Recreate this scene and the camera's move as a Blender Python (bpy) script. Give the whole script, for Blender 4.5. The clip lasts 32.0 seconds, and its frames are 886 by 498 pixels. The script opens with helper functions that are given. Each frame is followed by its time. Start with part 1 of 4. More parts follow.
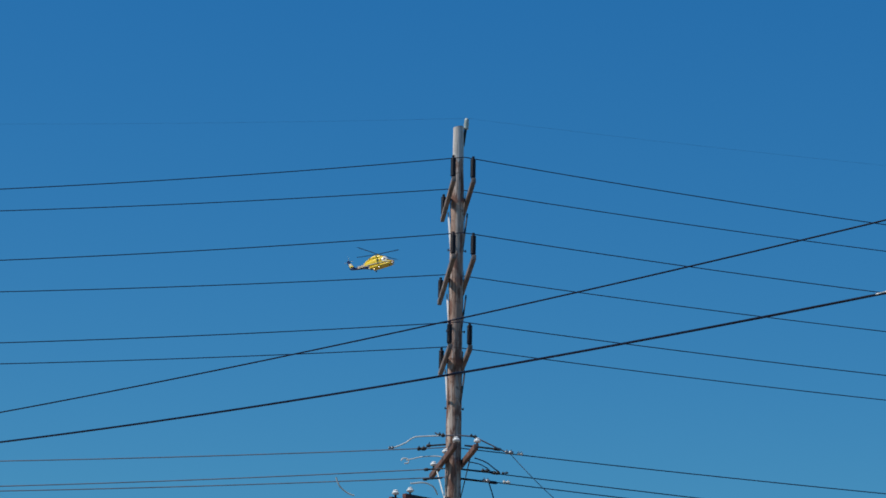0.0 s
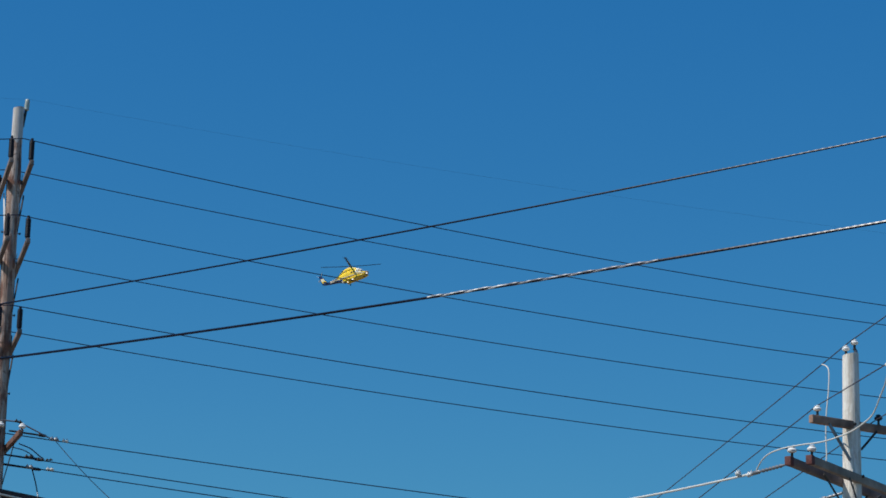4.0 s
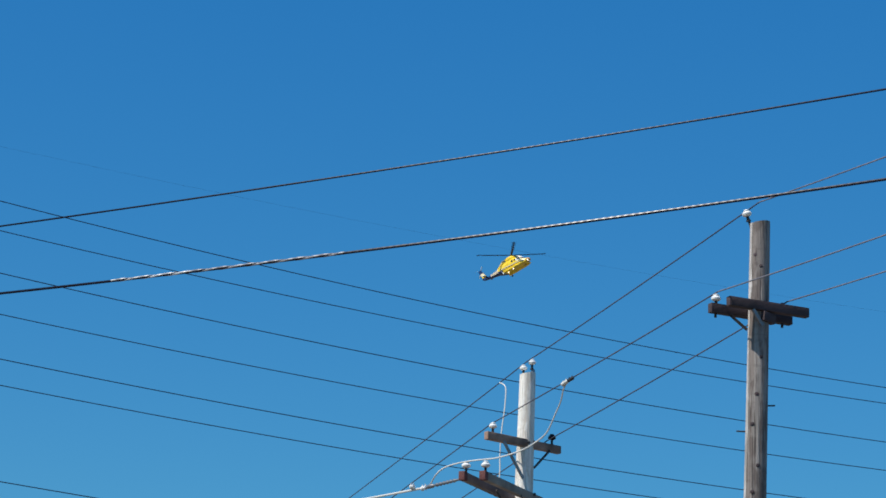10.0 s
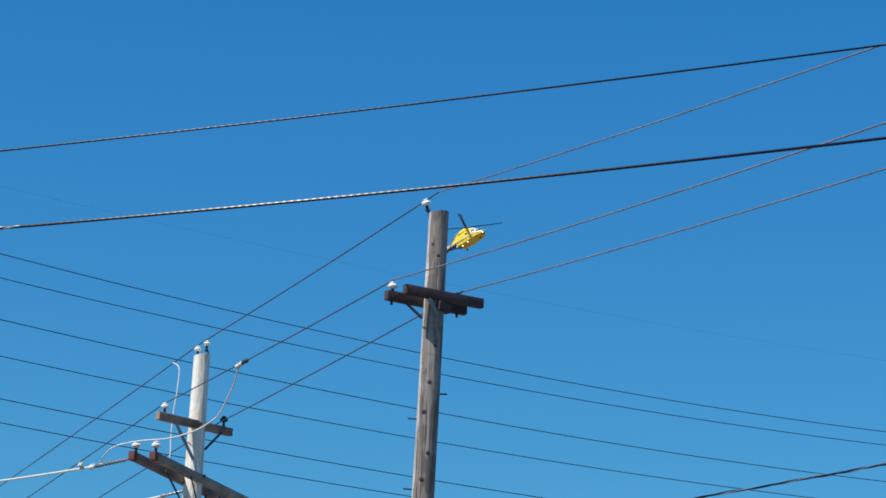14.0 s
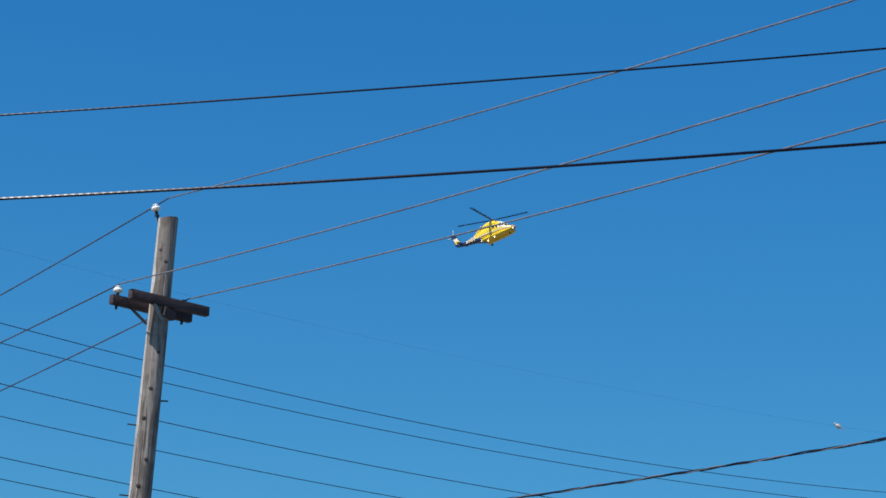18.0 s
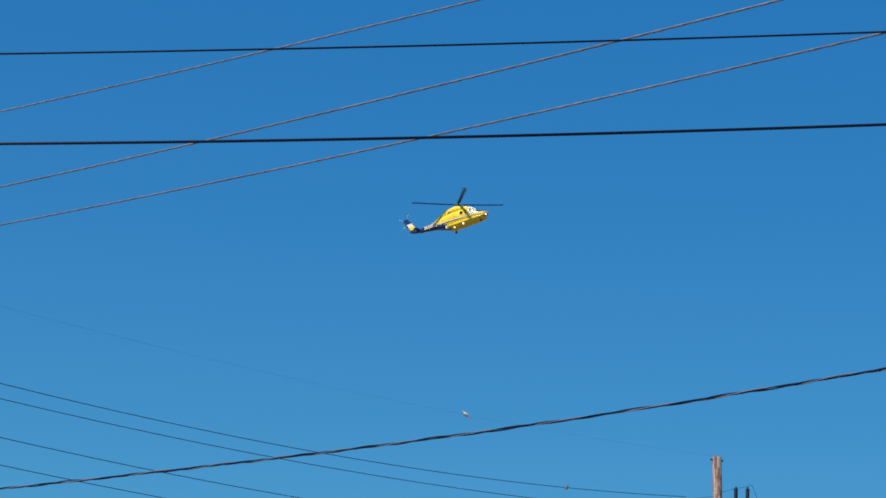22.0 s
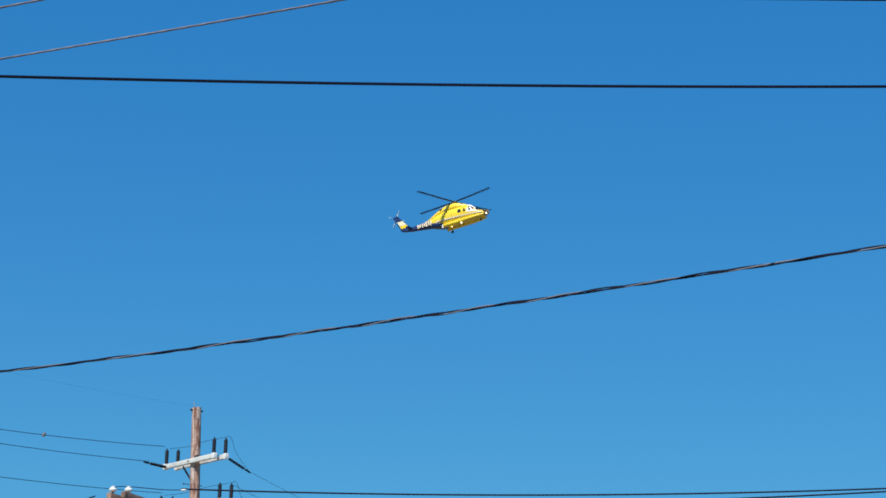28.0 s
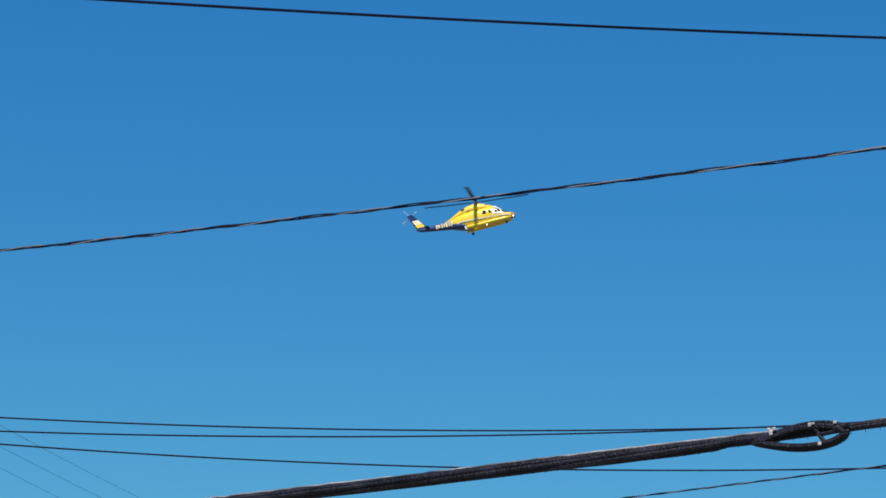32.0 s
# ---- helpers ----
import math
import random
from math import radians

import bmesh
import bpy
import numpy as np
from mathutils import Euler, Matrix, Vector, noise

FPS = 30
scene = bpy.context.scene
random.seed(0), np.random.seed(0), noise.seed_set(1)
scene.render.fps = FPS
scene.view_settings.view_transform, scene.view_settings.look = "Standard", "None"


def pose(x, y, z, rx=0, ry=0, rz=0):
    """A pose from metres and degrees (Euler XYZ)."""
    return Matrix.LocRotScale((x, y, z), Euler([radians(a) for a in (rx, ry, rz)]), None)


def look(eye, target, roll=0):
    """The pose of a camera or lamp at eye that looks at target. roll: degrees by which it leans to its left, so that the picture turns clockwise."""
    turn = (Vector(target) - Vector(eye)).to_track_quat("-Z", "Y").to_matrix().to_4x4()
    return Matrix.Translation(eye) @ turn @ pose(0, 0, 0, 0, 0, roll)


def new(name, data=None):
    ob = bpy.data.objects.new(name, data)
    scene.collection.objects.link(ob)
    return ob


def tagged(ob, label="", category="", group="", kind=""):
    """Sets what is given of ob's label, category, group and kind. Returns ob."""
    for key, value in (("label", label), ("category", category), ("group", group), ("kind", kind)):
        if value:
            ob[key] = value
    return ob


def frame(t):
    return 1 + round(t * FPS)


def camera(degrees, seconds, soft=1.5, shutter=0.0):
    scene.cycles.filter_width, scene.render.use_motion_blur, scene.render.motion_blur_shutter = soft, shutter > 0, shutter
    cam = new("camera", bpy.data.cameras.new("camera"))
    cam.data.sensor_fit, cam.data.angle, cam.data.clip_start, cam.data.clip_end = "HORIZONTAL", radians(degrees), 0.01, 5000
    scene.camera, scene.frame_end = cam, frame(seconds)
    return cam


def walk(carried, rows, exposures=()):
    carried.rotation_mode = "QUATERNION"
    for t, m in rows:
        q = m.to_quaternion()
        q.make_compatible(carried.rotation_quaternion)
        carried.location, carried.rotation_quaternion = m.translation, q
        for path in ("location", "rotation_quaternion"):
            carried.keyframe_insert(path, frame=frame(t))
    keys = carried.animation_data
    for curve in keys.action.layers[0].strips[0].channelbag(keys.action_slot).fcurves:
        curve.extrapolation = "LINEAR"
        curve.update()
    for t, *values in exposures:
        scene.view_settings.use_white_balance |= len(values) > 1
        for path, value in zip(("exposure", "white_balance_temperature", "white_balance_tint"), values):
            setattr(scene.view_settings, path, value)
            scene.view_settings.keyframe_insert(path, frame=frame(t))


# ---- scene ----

def aim(z, azimuth, pitch, roll, ahead=0.0):
    """A camera pose at the standing point, or a little ahead of it, from compass azimuth, pitch and lean in degrees."""
    a, p = radians(azimuth), radians(pitch)
    eye = Vector((math.sin(a) * ahead, math.cos(a) * ahead, z))
    return look(eye, eye + Vector((math.sin(a) * math.cos(p), math.cos(a) * math.cos(p), math.sin(p))), roll)


# The camera is held at the standing point: seconds, height, azimuth, pitch, lean, step ahead.
cam = camera(20.27, 32.0, soft=1.65, shutter=0.08)
walk(cam, [(t, aim(*row)) for t, *row in (
    (0.0, 1.813, 9.53, 15.620, 1.09),
    (0.5, 1.797, 10.80, 15.836, 0.83),
    (1.0, 1.814, 12.21, 15.637, 1.10),
    (1.5, 1.807, 13.53, 15.296, 1.38),
    (2.0, 1.821, 14.40, 14.680, 1.40),
    (2.5, 1.810, 16.43, 14.750, 1.60),
    (3.0, 1.818, 18.52, 15.060, 1.65),
    (3.5, 1.840, 19.47, 15.490, 1.49),
    (5.5, 1.711, 21.98, 15.580, 0.44),
    (6.0, 1.693, 22.40, 15.580, 1.48),
    (6.5, 1.627, 21.76, 14.972, 2.74),
    (7.0, 1.577, 24.50, 14.907, 1.24),
    (7.5, 1.555, 25.06, 14.927, 1.45),
    (8.0, 1.573, 25.46, 15.643, 1.97),
    (8.5, 1.592, 26.01, 15.698, 1.67),
    (9.0, 1.600, 26.11, 15.940, 1.80),
    (9.5, 1.608, 27.26, 16.002, 1.75),
    (10.0, 1.603, 27.67, 16.308, 1.73),
    (10.5, 1.589, 28.87, 16.042, 1.69),
    (11.0, 1.583, 29.64, 16.080, 1.61),
    (11.5, 1.585, 29.80, 16.290, 1.18),
    (12.0, 1.613, 31.37, 16.270, 0.95),
    (12.5, 1.588, 31.64, 16.470, 1.69),
    (13.0, 1.609, 33.11, 15.880, 1.70),
    (13.5, 1.599, 34.43, 15.950, 1.66),
    (15.5, 1.604, 37.49, 16.140, 1.76),
    (16.0, 1.574, 38.42, 16.030, 1.64, -0.01),
    (16.5, 1.572, 39.98, 16.080, 1.85, -0.02),
    (17.0, 1.564, 40.23, 16.070, 2.08, -0.035),
    (17.5, 1.562, 41.18, 15.910, 2.33, -0.03),
    (18.0, 1.558, 41.92, 16.730, 2.43, -0.02),
    (18.5, 1.544, 43.09, 16.860, 2.03, -0.015),
    (19.0, 1.532, 44.20, 16.510, 2.19, -0.01),
    (19.5, 1.545, 45.53, 16.580, 2.23),
    (20.0, 1.550, 45.97, 16.410, 2.49),
    (20.5, 1.542, 47.05, 16.910, 2.11),
    (21.0, 1.528, 48.66, 16.430, 2.31),
    (21.5, 1.544, 49.45, 16.590, 2.24),
    (22.0, 1.552, 50.64, 16.660, 2.70),
    (22.5, 1.555, 51.25, 16.790, 2.89),
    (23.0, 1.549, 52.43, 16.690, 2.83),
    (23.5, 1.553, 53.53, 16.610, 3.07),
    (24.0, 1.547, 54.97, 16.210, 3.29),
    (24.5, 1.532, 56.00, 16.020, 2.05),
    (26.5, 1.535, 58.16, 14.180, 1.64),
    (27.0, 1.533, 59.72, 14.790, 1.73),
    (27.5, 1.561, 62.16, 15.480, 1.38),
    (28.0, 1.550, 62.99, 15.940, 1.41),
    (28.5, 1.551, 64.52, 15.860, 1.46),
    (29.0, 1.572, 64.97, 15.460, 1.35),
    (29.5, 1.541, 65.34, 15.030, 1.27),
    (30.0, 1.515, 65.59, 14.550, 1.37),
    (30.5, 1.513, 66.46, 15.290, 0.74),
    (31.0, 1.499, 68.64, 15.190, 1.12),
    (31.5, 1.493, 69.91, 14.820, 1.52),
    (32.0, 1.471, 69.94, 14.690, 1.78),
)], exposures=((0, -0.17), (1, -0.12), (2, -0.05), (3, -0.16), (6, -0.04), (7, -0.04), (8, 0.08), (9, 0.09), (10, 0.14), (11, 0.16), (12, 0.18), (13, 0.22), (16, 0.27), (17, 0.28), (18, 0.18), (19, 0.28), (20, 0.11), (21, 0.09), (24, 0.13), (27, 0.15), (28, 0.26), (29, 0.03), (30, 0.11), (32, 0.12)))

# ---- light ----
SUN_AZ, SUN_EL = 268.0, 52.7
world = bpy.data.worlds.new("sky")
scene.world = world
world.use_nodes = True
wn = world.node_tree.nodes
sky = wn.new("ShaderNodeTexSky")
sky.sky_type = "NISHITA"
sky.sun_disc = False
sky.sun_elevation, sky.sun_rotation = radians(SUN_EL), radians(SUN_AZ)
sky.altitude, sky.air_density, sky.dust_density, sky.ozone_density = 100, 1.0, 0.3, 3.0
wn["Background"].inputs["Strength"].default_value = 0.09
deep = wn.new("ShaderNodeHueSaturation")
deep.inputs["Hue"].default_value = 0.506
deep.inputs["Saturation"].default_value, deep.inputs["Value"].default_value = 2.12, 2.28
even = wn.new("ShaderNodeGamma")
even.inputs["Gamma"].default_value = 0.57
world.node_tree.links.new(sky.outputs["Color"], even.inputs["Color"])
world.node_tree.links.new(even.outputs["Color"], deep.inputs["Color"])
# a clear deep-blue sky whose red changes little with height
grey, tint, calm = wn.new("ShaderNodeRGBToBW"), wn.new("ShaderNodeVectorMath"), wn.new("ShaderNodeMixRGB")
tint.operation = "MULTIPLY"
tint.inputs[1].default_value = (0.192, 1.087, 2.46)
calm.inputs["Fac"].default_value = 0.65
world.node_tree.links.new(deep.outputs["Color"], grey.inputs["Color"])
world.node_tree.links.new(grey.outputs["Val"], tint.inputs[0])
world.node_tree.links.new(deep.outputs["Color"], calm.inputs["Color1"])
world.node_tree.links.new(tint.outputs["Vector"], calm.inputs["Color2"])
red_from, rest_from, whole = wn.new("ShaderNodeSeparateColor"), wn.new("ShaderNodeSeparateColor"), wn.new("ShaderNodeCombineColor")
world.node_tree.links.new(calm.outputs["Color"], red_from.inputs["Color"])
world.node_tree.links.new(deep.outputs["Color"], rest_from.inputs["Color"])
world.node_tree.links.new(red_from.outputs["Red"], whole.inputs["Red"])
world.node_tree.links.new(rest_from.outputs["Green"], whole.inputs["Green"])
world.node_tree.links.new(rest_from.outputs["Blue"], whole.inputs["Blue"])
level, balance = wn.new("ShaderNodeGamma"), wn.new("ShaderNodeVectorMath")
level.inputs["Gamma"].default_value = 0.88
balance.operation = "MULTIPLY"
balance.inputs[1].default_value = (0.916, 1.119, 1.227)
world.node_tree.links.new(whole.outputs["Color"], level.inputs["Color"])
world.node_tree.links.new(level.outputs["Color"], balance.inputs[0])
world.node_tree.links.new(balance.outputs["Vector"], wn["Background"].inputs["Color"])
sun_data = bpy.data.lights.new("sun", "SUN")
sun_data.energy, sun_data.angle, sun_data.color = 5.0, radians(0.53), (1.0, 0.95, 0.87)
sun = new("sun", sun_data)
_a, _e = radians(SUN_AZ), radians(SUN_EL)
sun.matrix_world = look((0, 0, 60), Vector((0, 0, 60)) - Vector((math.sin(_a) * math.cos(_e), math.cos(_a) * math.cos(_e), math.sin(_e))))
scene.view_settings.exposure = 0.0


# ---- materials ----
def material(name, color, rough=0.6, metal=0.0, vary=0.25, scale=6.0, bump=0.2, grain=0.0, dark=None, emit=0.0, spec=0.5, each=0.0):
    """Two scales of colour variation, roughness variation and a fine bump. grain stretches the pattern along z."""
    m = bpy.data.materials.new(name)
    m.use_nodes = True
    n, k = m.node_tree.nodes, m.node_tree.links
    b = n["Principled BSDF"]
    b.inputs["Roughness"].default_value, b.inputs["Metallic"].default_value = rough, metal
    b.inputs["Specular IOR Level"].default_value = spec
    co, mp = n.new("ShaderNodeTexCoord"), n.new("ShaderNodeMapping")
    mp.inputs["Scale"].default_value = (1, 1, 1.0 / (1.0 + grain))
    k.new(co.outputs["Object"], mp.inputs["Vector"])
    big, fine = n.new("ShaderNodeTexNoise"), n.new("ShaderNodeTexNoise")
    big.inputs["Scale"].default_value, fine.inputs["Scale"].default_value = scale * 0.35, scale * 4
    big.inputs["Detail"].default_value, fine.inputs["Detail"].default_value = 4, 6
    for t in (big, fine):
        k.new(mp.outputs["Vector"], t.inputs["Vector"])
    lo = tuple(c * (1 - vary) for c in color) if dark is None else dark
    hi = tuple(min(1, c * (1 + vary * 0.6)) for c in color)
    r1, r2 = n.new("ShaderNodeValToRGB"), n.new("ShaderNodeValToRGB")
    r1.color_ramp.elements[0].position, r1.color_ramp.elements[1].position = 0.35, 0.65
    r1.color_ramp.elements[0].color, r1.color_ramp.elements[1].color = (*lo, 1), (*hi, 1)
    r2.color_ramp.elements[0].color, r2.color_ramp.elements[1].color = (1 - vary * 0.7,) * 3 + (1,), (1, 1, 1, 1)
    k.new(big.outputs["Fac"], r1.inputs["Fac"])
    k.new(fine.outputs["Fac"], r2.inputs["Fac"])
    mix = n.new("ShaderNodeMix")
    mix.data_type, mix.blend_type = "RGBA", "MULTIPLY"
    mix.inputs["Factor"].default_value = 1.0
    k.new(r1.outputs["Color"], mix.inputs["A"])
    k.new(r2.outputs["Color"], mix.inputs["B"])
    out = mix.outputs["Result"]
    if each:
        info, ramp, mul = n.new("ShaderNodeObjectInfo"), n.new("ShaderNodeMapRange"), n.new("ShaderNodeMix")
        mul.data_type, mul.blend_type = "RGBA", "MULTIPLY"
        mul.inputs["Factor"].default_value = 1.0
        ramp.inputs["To Min"].default_value, ramp.inputs["To Max"].default_value = 1 - each, 1 + each * 0.4
        k.new(info.outputs["Random"], ramp.inputs["Value"])
        k.new(out, mul.inputs["A"])
        k.new(ramp.outputs["Result"], mul.inputs["B"])
        out = mul.outputs["Result"]
    k.new(out, b.inputs["Base Color"])
    rr = n.new("ShaderNodeMapRange")
    rr.inputs["To Min"].default_value, rr.inputs["To Max"].default_value = max(0.02, rough - 0.12), min(1, rough + 0.12)
    k.new(big.outputs["Fac"], rr.inputs["Value"])
    k.new(rr.outputs["Result"], b.inputs["Roughness"])
    if bump:
        bp = n.new("ShaderNodeBump")
        bp.inputs["Strength"].default_value, bp.inputs["Distance"].default_value = bump, 0.02
        k.new(fine.outputs["Fac"], bp.inputs["Height"])
        k.new(bp.outputs["Normal"], b.inputs["Normal"])
    if emit:
        b.inputs["Emission Color"].default_value = (1, 0.93, 0.85, 1)
        b.inputs["Emission Strength"].default_value = emit
    return m


def wood(name, color, dark, pale, patch=0.5, crack=0.6, streak=0.5, ring=0.6):
    """Weathered pole wood: patches of two tones, bleached streaks, long grain, dark checks and knots."""
    m = bpy.data.materials.new(name)
    m.use_nodes = True
    n, k = m.node_tree.nodes, m.node_tree.links
    b = n["Principled BSDF"]
    b.inputs["Specular IOR Level"].default_value = 0.25
    co = n.new("ShaderNodeTexCoord")

    def tex(scale, size, detail, lo, hi, rough=0.55):
        mp, t, r = n.new("ShaderNodeMapping"), n.new("ShaderNodeTexNoise"), n.new("ShaderNodeMapRange")
        mp.inputs["Scale"].default_value = scale
        t.inputs["Scale"].default_value, t.inputs["Detail"].default_value, t.inputs["Roughness"].default_value = size, detail, rough
        r.inputs["From Min"].default_value, r.inputs["From Max"].default_value = lo, hi
        k.new(co.outputs["Object"], mp.inputs["Vector"])
        k.new(mp.outputs["Vector"], t.inputs["Vector"])
        k.new(t.outputs["Fac"], r.inputs["Value"])
        return r.outputs["Result"]

    def blend(fac, a, c, how="MIX"):
        x = n.new("ShaderNodeMix")
        x.data_type, x.blend_type = "RGBA", how
        for key, v in (("Factor", fac), ("A", a), ("B", c)):
            if isinstance(v, (tuple, float)):
                x.inputs[key].default_value = v if isinstance(v, float) else (*v, 1)
            else:
                k.new(v, x.inputs[key])
        return x.outputs["Result"]

    def scaled(v, f):
        x = n.new("ShaderNodeMath")
        x.operation = "MULTIPLY"
        x.inputs[1].default_value = f
        k.new(v, x.inputs[0])
        return x.outputs[0]

    patches = scaled(tex((3.4, 3.4, 1.2), 1.5, 5, 0.48, 0.54, 0.6), patch)
    bleached = scaled(tex((8, 8, 0.9), 1.2, 5, 0.51, 0.57, 0.6), streak)
    grain = tex((34, 34, 1.1), 1.5, 5, 0.3, 0.7)
    checks = scaled(tex((13, 13, 0.45), 1.7, 4, 0.42, 0.37), crack)
    rings = scaled(tex((3, 3, 8), 1.6, 3, 0.6, 0.65), ring)
    c = blend(patches, color, dark)
    c = blend(bleached, c, pale)
    c = blend(1.0, c, blend(grain, (0.68, 0.66, 0.64), (1.0, 1.0, 1.0)), "MULTIPLY")
    c = blend(rings, c, tuple(v * 0.45 for v in dark))
    c = blend(checks, c, tuple(v * 0.3 for v in dark))
    k.new(c, b.inputs["Base Color"])
    b.inputs["Roughness"].default_value = 0.88
    bp = n.new("ShaderNodeBump")
    bp.inputs["Strength"].default_value, bp.inputs["Distance"].default_value = 0.7, 0.012
    k.new(grain, bp.inputs["Height"])
    k.new(bp.outputs["Normal"], b.inputs["Normal"])
    return m


M_WOOD_TAN = wood("tan_pole_wood", (0.46, 0.315, 0.255), (0.21, 0.108, 0.082), (0.68, 0.59, 0.53), 0.9, 0.7, 0.75)
M_WOOD_PALE = wood("pale_pole_wood", (0.86, 0.83, 0.77), (0.62, 0.56, 0.48), (0.90, 0.89, 0.85), 0.7, 0.35, 0.6, 0.12)
M_WOOD_GREY = wood("grey_pole_wood", (0.25, 0.22, 0.205), (0.15, 0.125, 0.115), (0.39, 0.365, 0.345), 0.8, 0.85, 0.6, 0.2)
# bleached pole head; also the painted sunlit side of the grey pole
M_WOOD_BLEACHED_LIT = wood("bleached_and_lit_pole_wood", (0.60, 0.57, 0.55), (0.45, 0.42, 0.39), (0.72, 0.70, 0.68), 0.7, 0.6, 0.6, 0.15)
M_WOOD_RED = wood("red_brown_pole_wood", (0.48, 0.30, 0.23), (0.25, 0.115, 0.08), (0.66, 0.54, 0.48), 0.8, 0.6, 0.85)
M_ARM_DARK = material("dark_stained_arm_wood", (0.058, 0.038, 0.043), 0.85, 0, 0.45, 7, 0.4)
M_ARM_BROWN = material("brown_arm_wood", (0.36, 0.225, 0.165), 0.85, 0, 0.6, 7, 0.4)
M_ARM_RUST = material("rust_brown_arm_wood", (0.165, 0.085, 0.064), 0.85, 0, 0.45, 7, 0.4)
M_ARM_TAN = material("grey_brown_arm_wood", (0.33, 0.27, 0.22), 0.85, 0, 0.4, 7, 0.4)
M_ARM_GREY = material("grey_arm_wood", (0.20, 0.16, 0.145), 0.85, 0, 0.35, 7, 0.4)
M_ARM_RED = material("red_end_paint", (0.13, 0.042, 0.038), 0.8, 0, 0.35, 12, 0.3)
M_ARM_WHITE = material("pale_arm_fibreglass", (0.60, 0.60, 0.56), 0.5, 0, 0.2, 6, 0.1)
M_PORC = material("white_porcelain", (0.80, 0.80, 0.78), 0.22, 0, 0.06, 10, 0.0)
M_PORC_GREY = material("grey_green_porcelain", (0.42, 0.48, 0.45), 0.3, 0, 0.15, 10, 0.0)
M_POST = material("dark_polymer_insulator", (0.010, 0.011, 0.020), 0.55, 0, 0.2, 10, 0.1, spec=0.25)
M_STEEL = material("galvanised_steel", (0.30, 0.30, 0.31), 0.5, 0.8, 0.25, 12, 0.1)
M_IRON = material("dark_iron", (0.05, 0.045, 0.045), 0.65, 0.5, 0.3, 12, 0.2)
M_CLAMP = material("pale_worn_clamp", (0.42, 0.40, 0.38), 0.5, 0.2, 0.3, 14, 0.2)
M_WHITE_PVC = material("white_cover", (0.72, 0.72, 0.70), 0.45, 0, 0.1, 8, 0.05)
M_WIRE_FAR = material("dull_conductor", (0.013, 0.015, 0.042), 0.85, 0.0, 0.2, 3, 0, spec=0.15)
M_WIRE_MID = material("brown_grey_wire", (0.075, 0.07, 0.09), 0.8, 0.0, 0.25, 4, 0.1, spec=0.2)
M_WIRE_AL = material("weathered_aluminium_wire", (0.17, 0.165, 0.195), 0.6, 0.1, 0.25, 4, 0.1)
M_WIRE_BLACK = material("black_insulated_wire", (0.009, 0.010, 0.028), 0.7, 0, 0.25, 3, 0.1, spec=0.15)
M_SPLICE = material("bright_wire_wrap", (0.66, 0.66, 0.66), 0.45, 0.1, 0.4, 3, 0.1)
M_SPLICE_DULL = material("dull_wire_wrap", (0.25, 0.245, 0.26), 0.45, 0.1, 0.5, 3, 0.1)
M_WIRE_GLOSS = material("dark_glossy_stranded_wire", (0.009, 0.010, 0.026), 0.21, 0.0, 0.4, 1.2, 0.0, spec=0.24)
_gloss = M_WIRE_GLOSS.node_tree.nodes["Principled BSDF"].inputs["Roughness"]
M_WIRE_GLOSS.node_tree.links.remove(_gloss.links[0])
_gloss.default_value = 0.14
M_WIRE_WHITE = material("pale_cable", (0.62, 0.61, 0.57), 0.5, 0.0, 0.1, 1.2, 0.1)
M_CABLE = material("black_cable_jacket", (0.017, 0.014, 0.024), 0.5, 0, 0.7, 9, 1.0, spec=0.28)
M_STRAND_LIT = material("sunlit_steel_strand", (0.42, 0.38, 0.37), 0.45, 0.3, 0.6, 6, 0.6, dark=(0.05, 0.045, 0.05))
M_YELLOW = material("yellow_aircraft_paint", (0.85, 0.59, 0.035), 0.28, 0, 0.08, 1.5, 0.0)
M_BLUE = material("dark_blue_aircraft_paint", (0.016, 0.035, 0.12), 0.3, 0, 0.15, 1.5, 0.0)
M_WHITE = material("white_aircraft_paint", (0.80, 0.79, 0.75), 0.3, 0, 0.06, 1.5, 0.0)
M_CREAM = material("cream_aircraft_paint", (0.80, 0.70, 0.46), 0.35, 0, 0.06, 1.5, 0.0)
M_TAN = material("tan_lettering", (0.76, 0.62, 0.43), 0.4, 0, 0.1, 2, 0.0)
M_GLASS = material("dark_cabin_glass", (0.02, 0.025, 0.03), 0.05, 0, 0.1, 2, 0.0)
M_BLADE = material("dark_rotor_blade", (0.010, 0.014, 0.040), 0.6, 0, 0.15, 2, 0.0, spec=0.1)
M_GREYMETAL = material("grey_gearbox_metal", (0.22, 0.22, 0.23), 0.45, 0.6, 0.2, 4, 0.0)
M_NOSE = material("tan_nose_fairing", (0.45, 0.27, 0.10), 0.4, 0, 0.15, 2, 0.0)
M_RUBBER = material("tyre_rubber", (0.02, 0.02, 0.02), 0.8, 0, 0.2, 5, 0.1)
M_LAMP = material("lit_landing_light", (0.9, 0.9, 0.9), 0.3, 0, 0.0, 2, 0, emit=3.0)
M_BIRD = material("grey_feathers", (0.16, 0.14, 0.13), 0.8, 0, 0.4, 20, 0.2)
M_BIRD_PALE = material("pale_feathers", (0.60, 0.56, 0.52), 0.8, 0, 0.3, 20, 0.2)
M_GROUND = material("dry_ground", (0.16, 0.14, 0.115), 0.95, 0, 0.35, 0.5, 0.4)


